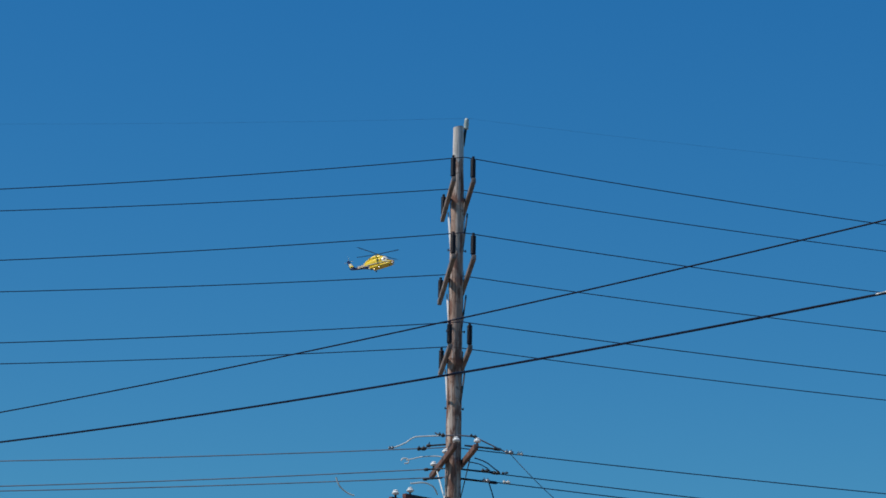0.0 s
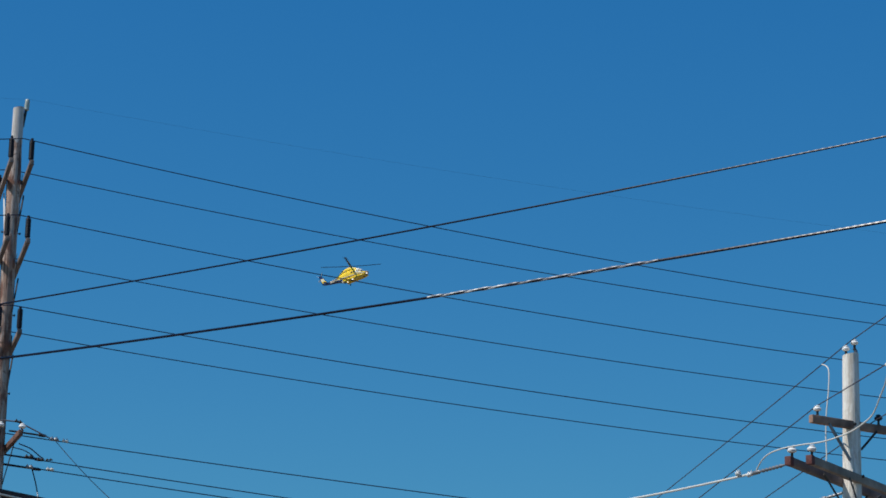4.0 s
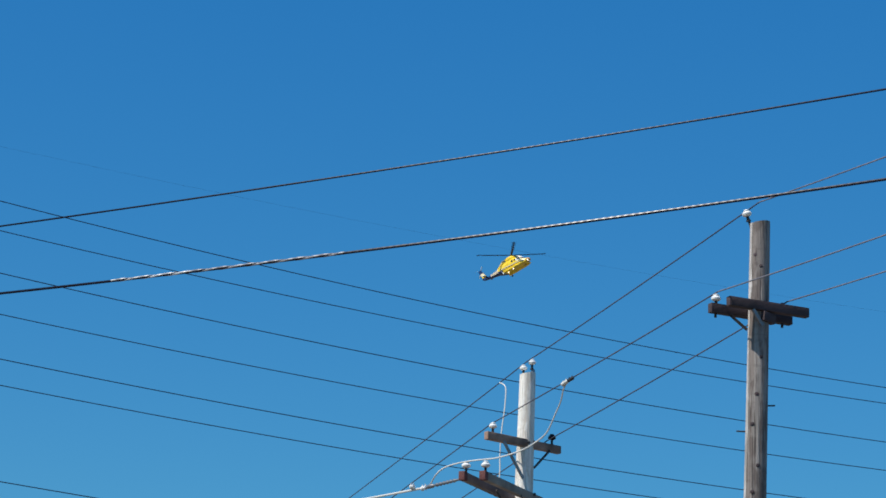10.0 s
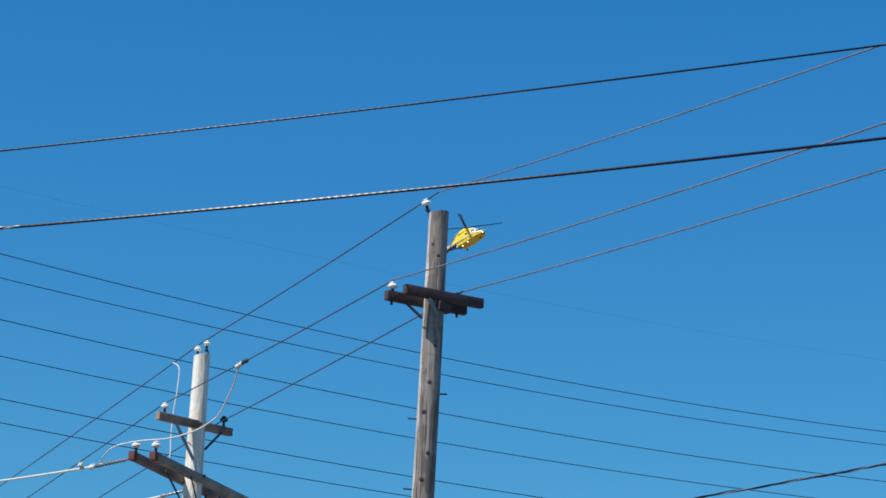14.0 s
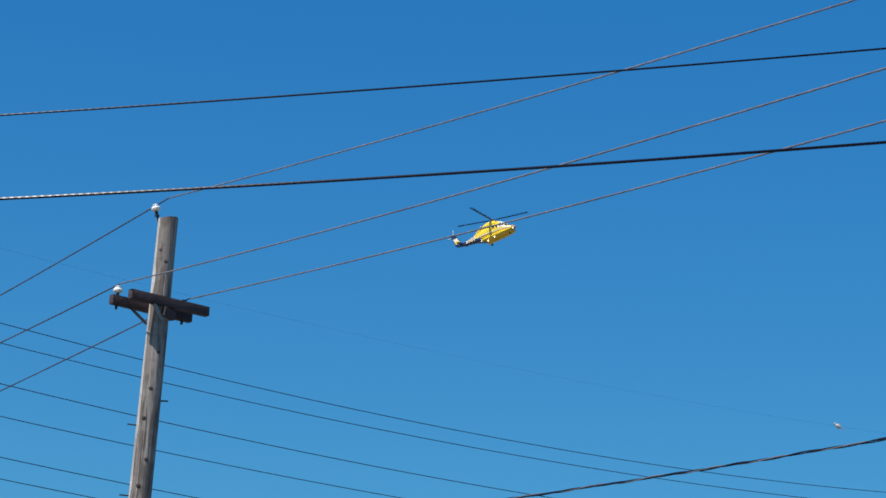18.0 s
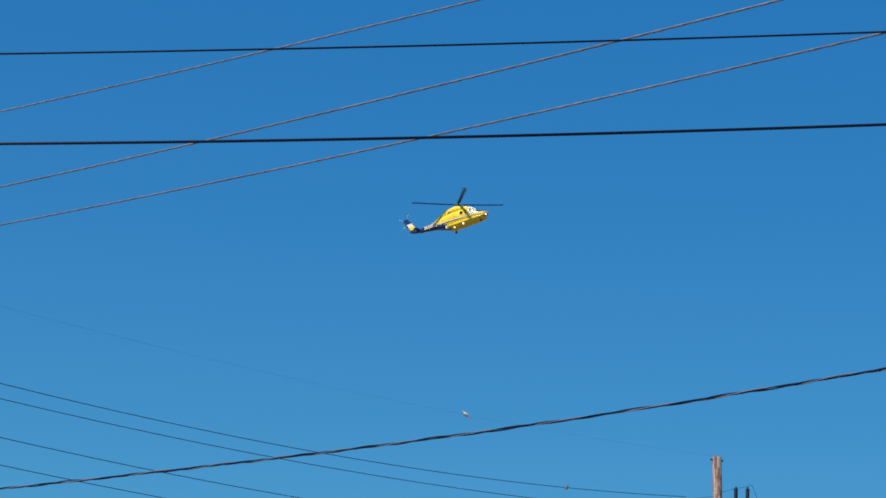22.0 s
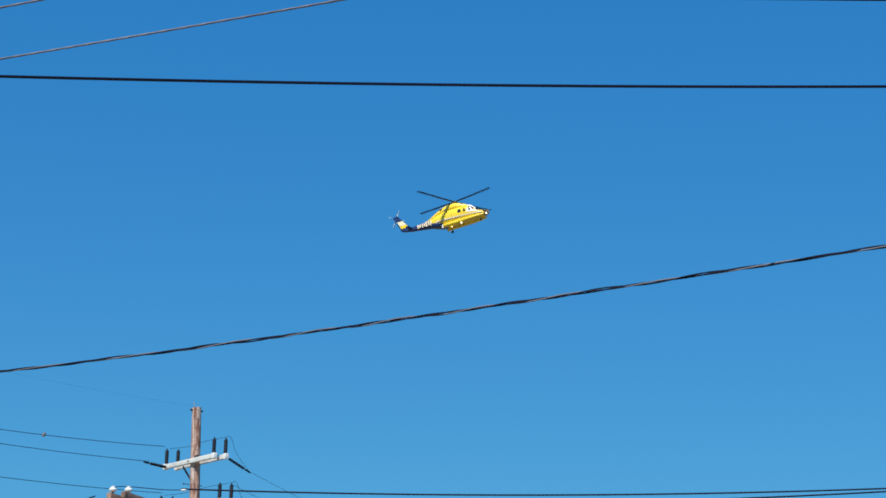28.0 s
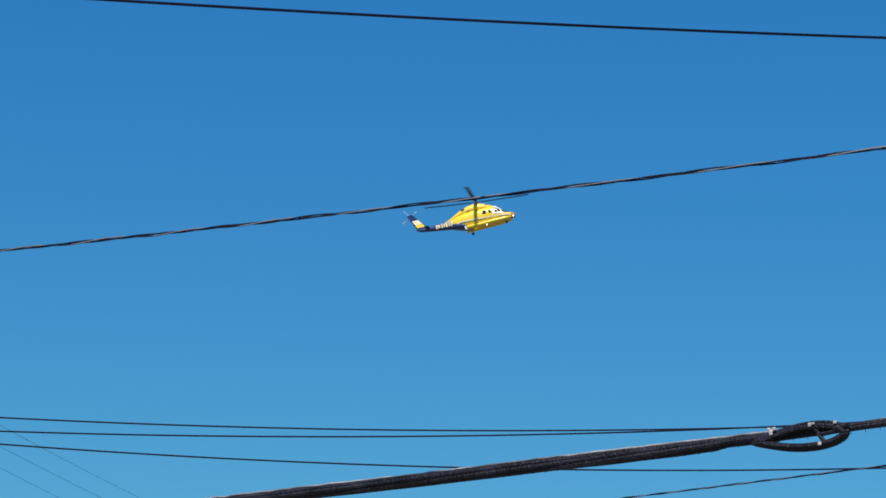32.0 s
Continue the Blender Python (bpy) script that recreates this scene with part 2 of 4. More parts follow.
# ---- mesh helpers ----
def part(name, bm, mat, parent=None, label="", smooth=True):
    me = bpy.data.meshes.new(name)
    bmesh.ops.recalc_face_normals(bm, faces=bm.faces)
    bm.to_mesh(me)
    bm.free()
    me.materials.append(mat)
    if smooth:
        for p in me.polygons:
            p.use_smooth = True
        me.set_sharp_from_angle(angle=radians(40))
    ob = new(name, me)
    ob.parent = parent
    if label:
        ob["label"] = label
    return ob


def same(name, ob, parent, m):
    """Another part on the same mesh."""
    o = new(name, ob.data)
    o.parent = parent
    o.matrix_basis = m
    return o


def thing(name, at, label, category, group=""):
    e = new(name)
    e.location = at
    return tagged(e, label, category, group)


def sweep(bm, pts, r, sides=8, close=True, taper=None):
    """A round tube along the points."""
    pts = [Vector(p) for p in pts]
    rings, ref = [], None
    for i, p in enumerate(pts):
        d = (pts[min(i + 1, len(pts) - 1)] - pts[max(i - 1, 0)]).normalized()
        if ref is None:
            ref = d.orthogonal().normalized()
        ref = (ref - d * ref.dot(d)).normalized()
        w = d.cross(ref)
        rad = r if taper is None else taper[i]
        rings.append([bm.verts.new(p + (ref * math.cos(2 * math.pi * j / sides) + w * math.sin(2 * math.pi * j / sides)) * rad) for j in range(sides)])
    for a, b in zip(rings, rings[1:]):
        for j in range(sides):
            bm.faces.new((a[j], a[(j + 1) % sides], b[(j + 1) % sides], b[j]))
    if close:
        bm.faces.new(list(reversed(rings[0])))
        bm.faces.new(rings[-1])
    return bm


def tube(pts, r, sides=8, taper=None):
    return sweep(bmesh.new(), pts, r, sides, True, taper)


def bend(pts, k=6):
    """A smooth path through the points."""
    p = [Vector(q) for q in pts]
    p = [p[0] * 2 - p[1]] + p + [p[-1] * 2 - p[-2]]
    out = []
    for a, b, c, d in zip(p, p[1:], p[2:], p[3:]):
        for i in range(k):
            t = i / k
            out.append(0.5 * (2 * b + (c - a) * t + (2 * a - 5 * b + 4 * c - d) * t * t + (3 * b - a - 3 * c + d) * t ** 3))
    return out + [p[-2]]


def beam(p0, p1, w, h, bevel=0.012, cut=0):
    """A squared timber from p0 to p1, w wide and h high, with worn edges."""
    p0, p1 = Vector(p0), Vector(p1)
    d = p1 - p0
    bm = bmesh.new()
    bmesh.ops.create_cube(bm, size=1)
    q = d.to_track_quat("X", "Z").to_matrix().to_4x4()
    bmesh.ops.transform(bm, matrix=Matrix.Translation((p0 + p1) / 2) @ q @ Matrix.Diagonal((d.length, w, h, 1)), verts=bm.verts)
    bmesh.ops.bevel(bm, geom=bm.edges[:], offset=bevel, segments=2, affect="EDGES", profile=0.6)
    return bm


def lathe(profile, base, axis=(0, 0, 1), seg=14, bm=None):
    """A turned shape: (radius, height) pairs up the axis from base."""
    bm = bm or bmesh.new()
    q = Vector(axis).normalized().to_track_quat("Z", "Y").to_matrix()
    rings = []
    for r, z in profile:
        rings.append([bm.verts.new(Vector(base) + q @ Vector((r * math.cos(2 * math.pi * j / seg), r * math.sin(2 * math.pi * j / seg), z))) for j in range(seg)])
    for a, b in zip(rings, rings[1:]):
        for j in range(seg):
            bm.faces.new((a[j], a[(j + 1) % seg], b[(j + 1) % seg], b[j]))
    bm.faces.new(list(reversed(rings[0])))
    bm.faces.new(rings[-1])
    return bm


def span_points(p0, p1, sag, n=72):
    p0, p1 = Vector(p0), Vector(p1)
    return [p0.lerp(p1, i / n) - Vector((0, 0, 4 * sag * (i / n) * (1 - i / n))) for i in range(n + 1)]


# ---- ground ----
bm = bmesh.new()
for ring in ((0, 30), (30, 120), (120, 600), (600, 4000)):
    a = [bm.verts.new((ring[0] * math.cos(k * math.pi / 24), ring[0] * math.sin(k * math.pi / 24), 0)) for k in range(48)] if ring[0] else None
    b = [bm.verts.new((ring[1] * math.cos(k * math.pi / 24), ring[1] * math.sin(k * math.pi / 24), 0)) for k in range(48)]
    if a is None:
        bm.faces.new(b)
    else:
        for k in range(48):
            bm.faces.new((a[k], b[k], b[(k + 1) % 48], a[(k + 1) % 48]))
bmesh.ops.remove_doubles(bm, verts=bm.verts, dist=0.01)
ground = part("ground", bm, M_GROUND, smooth=False)
tagged(ground, "bare dry ground under the power poles", "ground", kind="structure")


# ---- poles ----
def pole_shaft(parent, height, r_base, r_top, mat, lean=(0, 0), foot=(0, 0), label="", head=None):
    """A round tapered timber with a slightly uneven girth and a roughly cut top."""
    rnd = random.Random(int(height * 100))
    seg, steps = 20, 52
    bm = bmesh.new()
    rings = []
    for i in range(steps + 1):
        f = i / steps
        r = r_base + (r_top - r_base) * f
        if head and height * f > head[0]:
            r *= 1 - (1 - head[1]) * min(1, (height * f - head[0]) / 0.7)
        cx, cy = foot[0] * (1 - f) + lean[0] * f + 0.012 * math.sin(5 * f + height), foot[1] * (1 - f) + lean[1] * f + 0.012 * math.cos(4 * f)
        ring = []
        for j in range(seg):
            a = 2 * math.pi * j / seg
            k = 1 + 0.022 * noise.noise(Vector((math.cos(a) * 1.5, math.sin(a) * 1.5, f * 6 + height)))
            top = 0.02 * math.cos(a + 0.6) if i == steps else 0
            ring.append(bm.verts.new((cx + r * k * math.cos(a), cy + r * k * math.sin(a), height * f + top)))
        rings.append(ring)
    for a, b in zip(rings, rings[1:]):
        for j in range(seg):
            bm.faces.new((a[j], a[(j + 1) % seg], b[(j + 1) % seg], b[j]))
    bm.faces.new(rings[-1])
    return part("pole_shaft", bm, mat, parent, label)


def pin_insulator(parent, at, size=1.0, mat=None, tilt=(0, 0, 1), lift=0.045):
    """A porcelain bell on a steel pin; at is the foot of the pin."""
    ax = Vector(tilt).normalized()
    pin = part("insulator_pin", lathe([(0.034, 0), (0.034, 0.014), (0.022, 0.018), (0.02, 0.05 * size + lift), (0.03, 0.056 * size + lift), (0.03, 0.075 * size + lift)], at, ax, 10), M_IRON, parent)
    s = size * 0.84
    at = Vector(at) + ax * lift
    bell = [(0.02 * s, 0.05 * s), (0.05 * s, 0.055 * s), (0.078 * s, 0.075 * s), (0.084 * s, 0.1 * s), (0.07 * s, 0.122 * s), (0.05 * s, 0.13 * s), (0.048 * s, 0.14 * s), (0.056 * s, 0.152 * s), (0.03 * s, 0.17 * s)]
    ins = part("insulator", lathe(bell, at, ax), mat or M_PORC, pin, "white porcelain pin insulator" if mat is None else "dark pin insulator")
    return ins


def peg(parent, at, d, out):
    """A bolt end that stands out of the pole."""
    d = Vector(d).normalized()
    bm = tube([Vector(at), Vector(at) + d * out], 0.011, 8)
    return part("bolt", bm, M_IRON, parent, smooth=False)


def connector(parent, a, b, r=0.032, mat=None, label=""):
    """A squat line clamp between two points, with two bolt heads."""
    a, b = Vector(a), Vector(b)
    d = b - a
    L = d.length
    bm = lathe([(r * 0.5, 0), (r, L * 0.12), (r * 0.9, L * 0.3), (r * 0.6, L * 0.45), (r, L * 0.6), (r * 0.95, L * 0.85), (r * 0.5, L)], a, d, 10)
    up = Vector((0, 0, 1))
    for f in (0.22, 0.72):
        lathe([(0.011, 0), (0.011, r * 2.1)], a + d * f - up * r * 0.6, up, 6, bm)
    return part("clamp", bm, mat or M_IRON, parent, label)


def post_insulator(parent, at, length=0.5, r=0.06):
    """A ribbed dark post insulator standing at a point."""
    n = 12
    prof = [(0.04, 0.0), (0.04, 0.03)]
    for i in range(n):
        z = 0.04 + (length - 0.1) * i / n
        h = (length - 0.1) / n
        prof += [(r * 0.86, z), (r, z + h * 0.35), (r, z + h * 0.5), (r * 0.86, z + h * 0.9)]
    prof += [(0.03, length - 0.05), (0.03, length)]
    return part("post_insulator", lathe(prof, at, seg=12), M_POST, parent, "dark ribbed post insulator")


def brace(parent, a, b, mat=None, w=0.04):
    return part("brace", beam(a, b, 0.012 if w < 0.05 else 0.03, w, 0.003), mat or M_IRON, parent, smooth=False)


def bolt(parent, at, d, length=0.5):
    d = Vector(d).normalized()
    bm = tube([Vector(at) - d * length / 2, Vector(at) + d * length / 2], 0.012, 8)
    for s in (-1, 1):
        lathe([(0.028, 0), (0.028, 0.02)], Vector(at) + d * s * length * 0.46, d * s, 6, bm)
    return part("bolt", bm, M_IRON, parent, smooth=False)


def strain_insulator(parent, a, b, r=0.055, n=5, mat=None):
    """A string of discs between two points with a clamp at its outer end."""
    a, b = Vector(a), Vector(b)
    L = (b - a).length
    prof = [(0.018, 0.0)]
    for i in range(n):
        z = L * (0.12 + 0.62 * i / n)
        h = L * 0.62 / n
        prof += [(0.02, z), (r, z + h * 0.3), (r * 0.9, z + h * 0.55), (0.02, z + h * 0.8)]
    prof += [(0.02, L * 0.78), (0.034, L * 0.8), (0.034, L * 0.95), (0.018, L)]
    return part("strain_insulator", lathe(prof, a, b - a, 12), mat or M_POST, parent)


def pole_a():
    """The tall tan pole with three levels of paired arms and two lower sets."""
    o = Vector((8.91, 51.24, 0))
    p = thing("transmission_pole", o, "tall tan weathered wooden power pole with paired crossarms", "power pole")
    pole_shaft(p, 19.14, 0.228, 0.134, M_WOOD_TAN, head=(17.7, 0.8))
    # bleached, peeling skin of the pole's head, with a ragged lower edge
    bm, seg = bmesh.new(), 28
    low, high = [], []
    for k in range(seg):
        a = 2 * math.pi * k / seg
        z = 18.3 + 0.22 * noise.noise(Vector((math.cos(a) * 1.9, math.sin(a) * 1.9, 3.0)))
        low.append(bm.verts.new((0.122 * math.cos(a) - 0.01, 0.122 * math.sin(a) - 0.008, z)))
        high.append(bm.verts.new((0.116 * math.cos(a) - 0.012, 0.116 * math.sin(a) - 0.008, 19.13)))
    for k in range(seg):
        bm.faces.new((low[k], low[(k + 1) % seg], high[(k + 1) % seg], high[k]))
    part("bleached_skin", bm, M_WOOD_BLEACHED_LIT, p, "bleached pale pole head")
    # top bracket with a pin insulator
    part("top_bracket", beam((0.1, 0, 18.72), (0.15, -0.03, 19.15), 0.045, 0.05, 0.008), M_IRON, p)
    part("top_insulator", lathe([(0.035, 0), (0.055, 0.02), (0.05, 0.09), (0.058, 0.11), (0.05, 0.18), (0.055, 0.22), (0.03, 0.26)], (0.155, -0.03, 19.1), (0.04, 0, 1), 12), M_PORC_GREY, p, "grey-green porcelain top insulator")
    for z, near, far, dz in ((17.47, -1.42, 1.47, 1.15), (15.66, -1.8, 1.95, 1.15), (13.86, -1.2, 1.22, 1.05)):
        for s, x in ((-1, -0.215), (1, 0.215)):
            x0, x1 = x + 0.1 * near, x + 0.1 * far
            part("crossarm", beam((x0, near - 0.12, z), (x1, far + 0.12, z), 0.09, 0.11), M_ARM_GREY, p, "grey weathered wooden crossarm")
            post_insulator(p, (x0, near, z + 0.06))
            post_insulator(p, (x1, far, z + 0.06))
            brace(p, (x0 - 0.05 * s, near * 0.55, z - 0.06), (0.13 * s, -0.05, z - dz), M_IRON)
            brace(p, (x1, far * 0.55, z - 0.06), (0.13 * s, 0.05, z - dz), M_WHITE_PVC if s < 0 else M_IRON, 0.05)
        bolt(p, (0, 0, z), (1, 0, 0), 0.5)
        bolt(p, (0, 0, z - dz), (1, 0, 0), 0.4)
    # fourth level: brown arms with porcelain pins
    z = 11.66
    for s, x in ((-1, -0.22), (1, 0.22)):
        part("crossarm", beam((x - 0.05, -1.75, z), (x + 0.06, 1.9, z), 0.09, 0.12), M_ARM_RUST, p, "brown wooden crossarm")
        for y in (-1.6, -0.3, 1.2) if s < 0 else (-1.6, 1.2):
            pin_insulator(p, Vector((x, y, z + 0.06)), 1.1, None, (0, 0, 1), 0.0)
        brace(p, (x, -0.8, z - 0.06), (0.15 * s, -0.05, z - 0.85))
        brace(p, (x, 0.8, z - 0.06), (0.15 * s, 0.05, z - 0.85), M_WHITE_PVC if s < 0 else None)
    # strain strings of the middle lines, both ways
    for k, (zz, y) in enumerate(((11.97, -0.7), (11.5, 0.1), (11.32, 0.6))):
        for s in (-1, 1):
            strain_insulator(p, (0.2 * s, y * 0.3, zz + 0.01), ((0.62 if s < 0 else 1.0) * s, y * 0.3, zz - 0.04), 0.018 if s < 0 else 0.022, 3, M_IRON)
    # lowest level: a long dark pair set across
    z = 10.64
    part("crossarm", beam((-1.18, -0.96, z + 0.04), (1.71, 0.92, z + 0.04), 0.1, 0.14), M_ARM_DARK, p, "dark stained wooden crossarm")
    part("crossarm", beam((-1.46, -0.9, z - 0.03), (1.28, 0.98, z - 0.03), 0.1, 0.14), M_ARM_DARK, p, "dark stained wooden crossarm")
    d = Vector((2.89, 1.88, 0)).normalized()
    for a in (Vector((-1.18, -0.96, z + 0.04)), Vector((-1.46, -0.9, z - 0.03))):
        part("painted_end", beam(a - d * 0.012, a + d * 0.12, 0.108, 0.148), M_ARM_RED, p, "red painted arm end")
    pin_insulator(p, Vector((-1.35, -0.84, z + 0.04)), 1.1, None, (0, 0, 1), 0.01)
    pin_insulator(p, Vector((-1.05, -0.88, z + 0.1)), 1.1, None, (0, 0, 1), 0.01)
    for f in (-0.55, 0.5):
        brace(p, (1.5 * f - 0.1, 0.95 * f - 0.05, z - 0.08), (0.17 * (1 if f > 0 else -1), 0.05 * f, z - 0.75))
        brace(p, (1.5 * f + 0.12, 0.95 * f - 0.1, z - 0.08), (0.17 * (1 if f > 0 else -1), -0.12, z - 0.7))
    # loose jumper leads and clamps round the fourth and lowest level
    for pts, r, mat in (
        ([(-0.43, -0.13, 12.24), (-0.3, -0.16, 12.18), (0.04, -0.25, 12.18), (0.34, -0.27, 12.17), (0.46, -0.29, 12.13), (0.76, -0.34, 11.99), (0.94, -0.38, 11.9), (1.12, -0.41, 11.82)], 0.016, M_WIRE_AL),
        ([(-1.33, 0.01, 11.88), (-1.07, -0.03, 11.99), (-0.88, -0.06, 12.12), (-0.72, -0.09, 12.15), (-0.3, -0.18, 12.17)], 0.014, M_WIRE_WHITE),
        ([(0.41, -0.28, 11.71), (0.65, -0.32, 11.62), (0.83, -0.36, 11.48), (0.93, -0.38, 11.41)], 0.013, M_WIRE_FAR),
        ([(0.28, -0.28, 11.62), (0.5, -0.3, 11.58), (0.66, -0.33, 11.5), (0.75, -0.35, 11.42)], 0.011, M_WIRE_FAR),
        ([(-1.02, -0.04, 11.63), (-0.7, -0.09, 11.71), (-0.41, -0.14, 11.73), (-0.2, -0.2, 11.7)], 0.012, M_WIRE_WHITE),
        ([(0.71, -0.33, 11.2), (0.8, -0.35, 10.91), (0.85, -0.36, 10.7)], 0.013, M_WIRE_FAR),
        ([(-1.05, -0.9, 10.98), (-0.75, -0.85, 11.02), (-0.55, -0.8, 10.95), (-0.45, -0.75, 10.8)], 0.016, M_WIRE_WHITE),
        ([(-2.5, 0, 11.2), (-2.42, 0, 11.02), (-2.25, 0, 10.88), (-2.1, 0, 10.83)], 0.016, M_WIRE_WHITE),
        ([(-1.13, -0.03, 11.62), (-1.08, -0.03, 11.67), (-0.99, -0.04, 11.66), (-0.97, -0.05, 11.58), (-1.06, -0.04, 11.56)], 0.014, M_WIRE_WHITE),
        ([(-0.62, -0.1, 11.89), (-0.53, -0.12, 12.03)], 0.01, M_WIRE_FAR),
    ):
        part("jumper_lead", tube(bend(pts), r), mat, p)
    part("service_cable_end", tube(bend([(-0.7, -1.31, 10.56), (-0.29, -0.94, 10.54), (0.2, -0.59, 10.54), (0.69, -0.23, 10.54), (1.18, 0.3, 10.57), (1.49, 0.96, 10.64)]), 0.019), M_WIRE_WHITE, p, "pale cable along the arm")
    for a, b2, r, mat in (
        ((-0.36, -0.15, 12.2), (-0.22, -0.18, 12.17), 0.04, M_IRON), ((0.3, -0.27, 12.19), (0.46, -0.3, 12.15), 0.03, M_IRON),
        ((1.04, -0.4, 11.84), (1.22, -0.43, 11.83), 0.042, M_STEEL), ((1.29, -0.45, 11.82), (1.42, -0.47, 11.81), 0.034, M_WHITE_PVC),
        ((0.55, -0.31, 11.44), (0.72, -0.33, 11.43), 0.035, M_IRON), ((0.8, -0.35, 11.39), (0.95, -0.38, 11.39), 0.035, M_IRON), ((0.98, -0.38, 11.39), (1.12, -0.41, 11.4), 0.02, M_IRON),
        ((0.58, -0.31, 11.23), (0.74, -0.33, 11.22), 0.038, M_STEEL), ((1.0, -0.4, 11.2), (1.16, -0.42, 11.19), 0.03, M_WIRE_WHITE),
        ((-0.8, -0.08, 11.88), (-0.6, -0.1, 11.89), 0.042, M_IRON), ((-1.4, 0, 11.88), (-1.28, 0, 11.9), 0.028, M_STEEL),
        ((0.85, -0.36, 10.7), (0.87, -0.37, 10.6), 0.018, M_WHITE_PVC),
    ):
        connector(p, a, b2, r, mat)
    return p


def pole_b():
    """The pale pole with one short arm and a long slanting pair below."""
    o = Vector((20.34, 35.6, 0))
    p = thing("distribution_pole", o, "pale bleached wooden power pole with brown crossarms", "power pole")
    pole_shaft(p, 11.42, 0.25, 0.134, M_WOOD_PALE, (0.02, -0.01), (-0.165, 0.095))
    pin_insulator(p, Vector((-0.05, 0.02, 11.4)), 0.95)
    part("pin_bracket", beam((0.09, -0.06, 11.1), (0.09, -0.06, 11.5), 0.05, 0.05, 0.006), M_STEEL, p)
    pin_insulator(p, Vector((0.07, -0.06, 11.5)), 0.95)
    z = 10.2
    part("crossarm", beam((-0.91, -0.28, z), (0.7, 0.05, z), 0.1, 0.135), M_ARM_BROWN, p, "brown wooden crossarm")
    pin_insulator(p, Vector((-0.75, -0.22, z + 0.06)), 1.0)
    pin_insulator(p, Vector((0.52, 0.0, z + 0.06)), 1.0, M_POST)
    brace(p, (-0.56, -0.26, z - 0.05), (-0.1, -0.12, z - 0.6), M_STEEL, 0.05)
    brace(p, (0.45, -0.06, z - 0.05), (0.12, -0.1, z - 0.4))
    z = 9.27
    front = part("crossarm", beam((-1.53, -1.32, z + 0.02), (1.94, 1.29, z + 0.02), 0.1, 0.14), M_ARM_TAN, p, "grey-brown wooden crossarm with red painted end")
    # same timber as the front arm; its darker wood colour paints the shade
    rear = part("crossarm", beam((-1.83, -1.18, z), (1.66, 1.49, z), 0.1, 0.14), M_ARM_GREY, p, "grey-brown wooden crossarm with red painted end")
    d = Vector((3.47, 2.61, 0)).normalized()
    for arm, a in ((front, Vector((-1.53, -1.32, z + 0.02))), (rear, Vector((-1.83, -1.18, z)))):
        part("painted_end", beam(a - d * 0.012, a + d * 0.12, 0.108, 0.148), M_ARM_RED, arm, "red painted arm end")
    pin_insulator(p, Vector((-1.7, -1.08, z + 0.06)), 1.1)
    pin_insulator(p, Vector((-1.42, -1.22, z + 0.08)), 1.1)
    brace(p, (-0.95, -0.75, z - 0.07), (-0.12, -0.1, z - 0.62), None, 0.045)
    brace(p, (-0.35, -0.52, z - 0.05), (0.08, -0.15, z - 0.6), None, 0.045)
    brace(p, (0.9, 0.65, z - 0.07), (0.14, 0.0, z - 0.5), None, 0.05)
    brace(p, (0.7, 0.75, z - 0.07), (0.13, 0.08, z - 0.55), None, 0.05)
    strain_insulator(p, (-1.85, -1.15, 9.21), (-1.99, -0.28, 9.20), 0.032, 6, M_GREYMETAL)
    strain_insulator(p, (-0.1, 0.05, 9.1), (-0.35, 0.45, 9.02), 0.028, 4, M_STEEL)
    strain_insulator(p, (-0.1, 0.05, 8.8), (-0.3, 0.38, 8.72), 0.035, 2, M_PORC)
    # jumper leads
    lead = part("jumper_lead", tube(bend([(-1.31, -3.58, 10.43), (-1.26, -3.37, 10.35), (-1.19, -3.17, 10.20), (-1.16, -2.94, 10.02), (-1.16, -2.70, 9.79), (-1.21, -2.43, 9.67), (-1.30, -2.14, 9.58), (-1.51, -1.78, 9.50), (-1.72, -1.43, 9.49), (-1.86, -1.12, 9.48), (-1.96, -0.83, 9.44), (-1.98, -0.58, 9.36), (-1.96, -0.35, 9.24)]), 0.012, 8), M_WIRE_WHITE, p, "pale covered jumper lead")
    part("jumper_lead", tube(bend([(-0.16, 0.66, 11.38), (-0.12, 0.60, 11.35), (-0.10, 0.54, 11.28), (-0.11, 0.51, 11.13), (-0.15, 0.48, 10.82), (-0.20, 0.47, 10.47), (-0.23, 0.45, 10.07), (-0.25, 0.41, 9.72), (-0.32, 0.41, 9.38)]), 0.0105, 8), M_WIRE_WHITE, p, "pale covered jumper lead")
    for z, d in ((10.2, (0.2, 1, 0)), (9.34, (-0.6, 1, 0)), (8.4, (0.2, 1, 0))):
        bolt(p, (0, 0, z), d, 0.42)
    connector(p, (-1.31, -3.4, 10.4), (-1.31, -3.58, 10.43), 0.035, M_WIRE_WHITE, "pale line clamp")
    connector(p, (-1.31, -3.58, 10.43), (-1.39, -3.88, 10.41), 0.03, M_IRON)
    connector(p, (-1.99, -0.28, 9.20), (-2.04, -0.18, 9.18), 0.04, M_WHITE_PVC)
    connector(p, (-2.12, -0.10, 9.23), (-2.16, -0.02, 9.22), 0.04, M_WHITE_PVC)
    return p


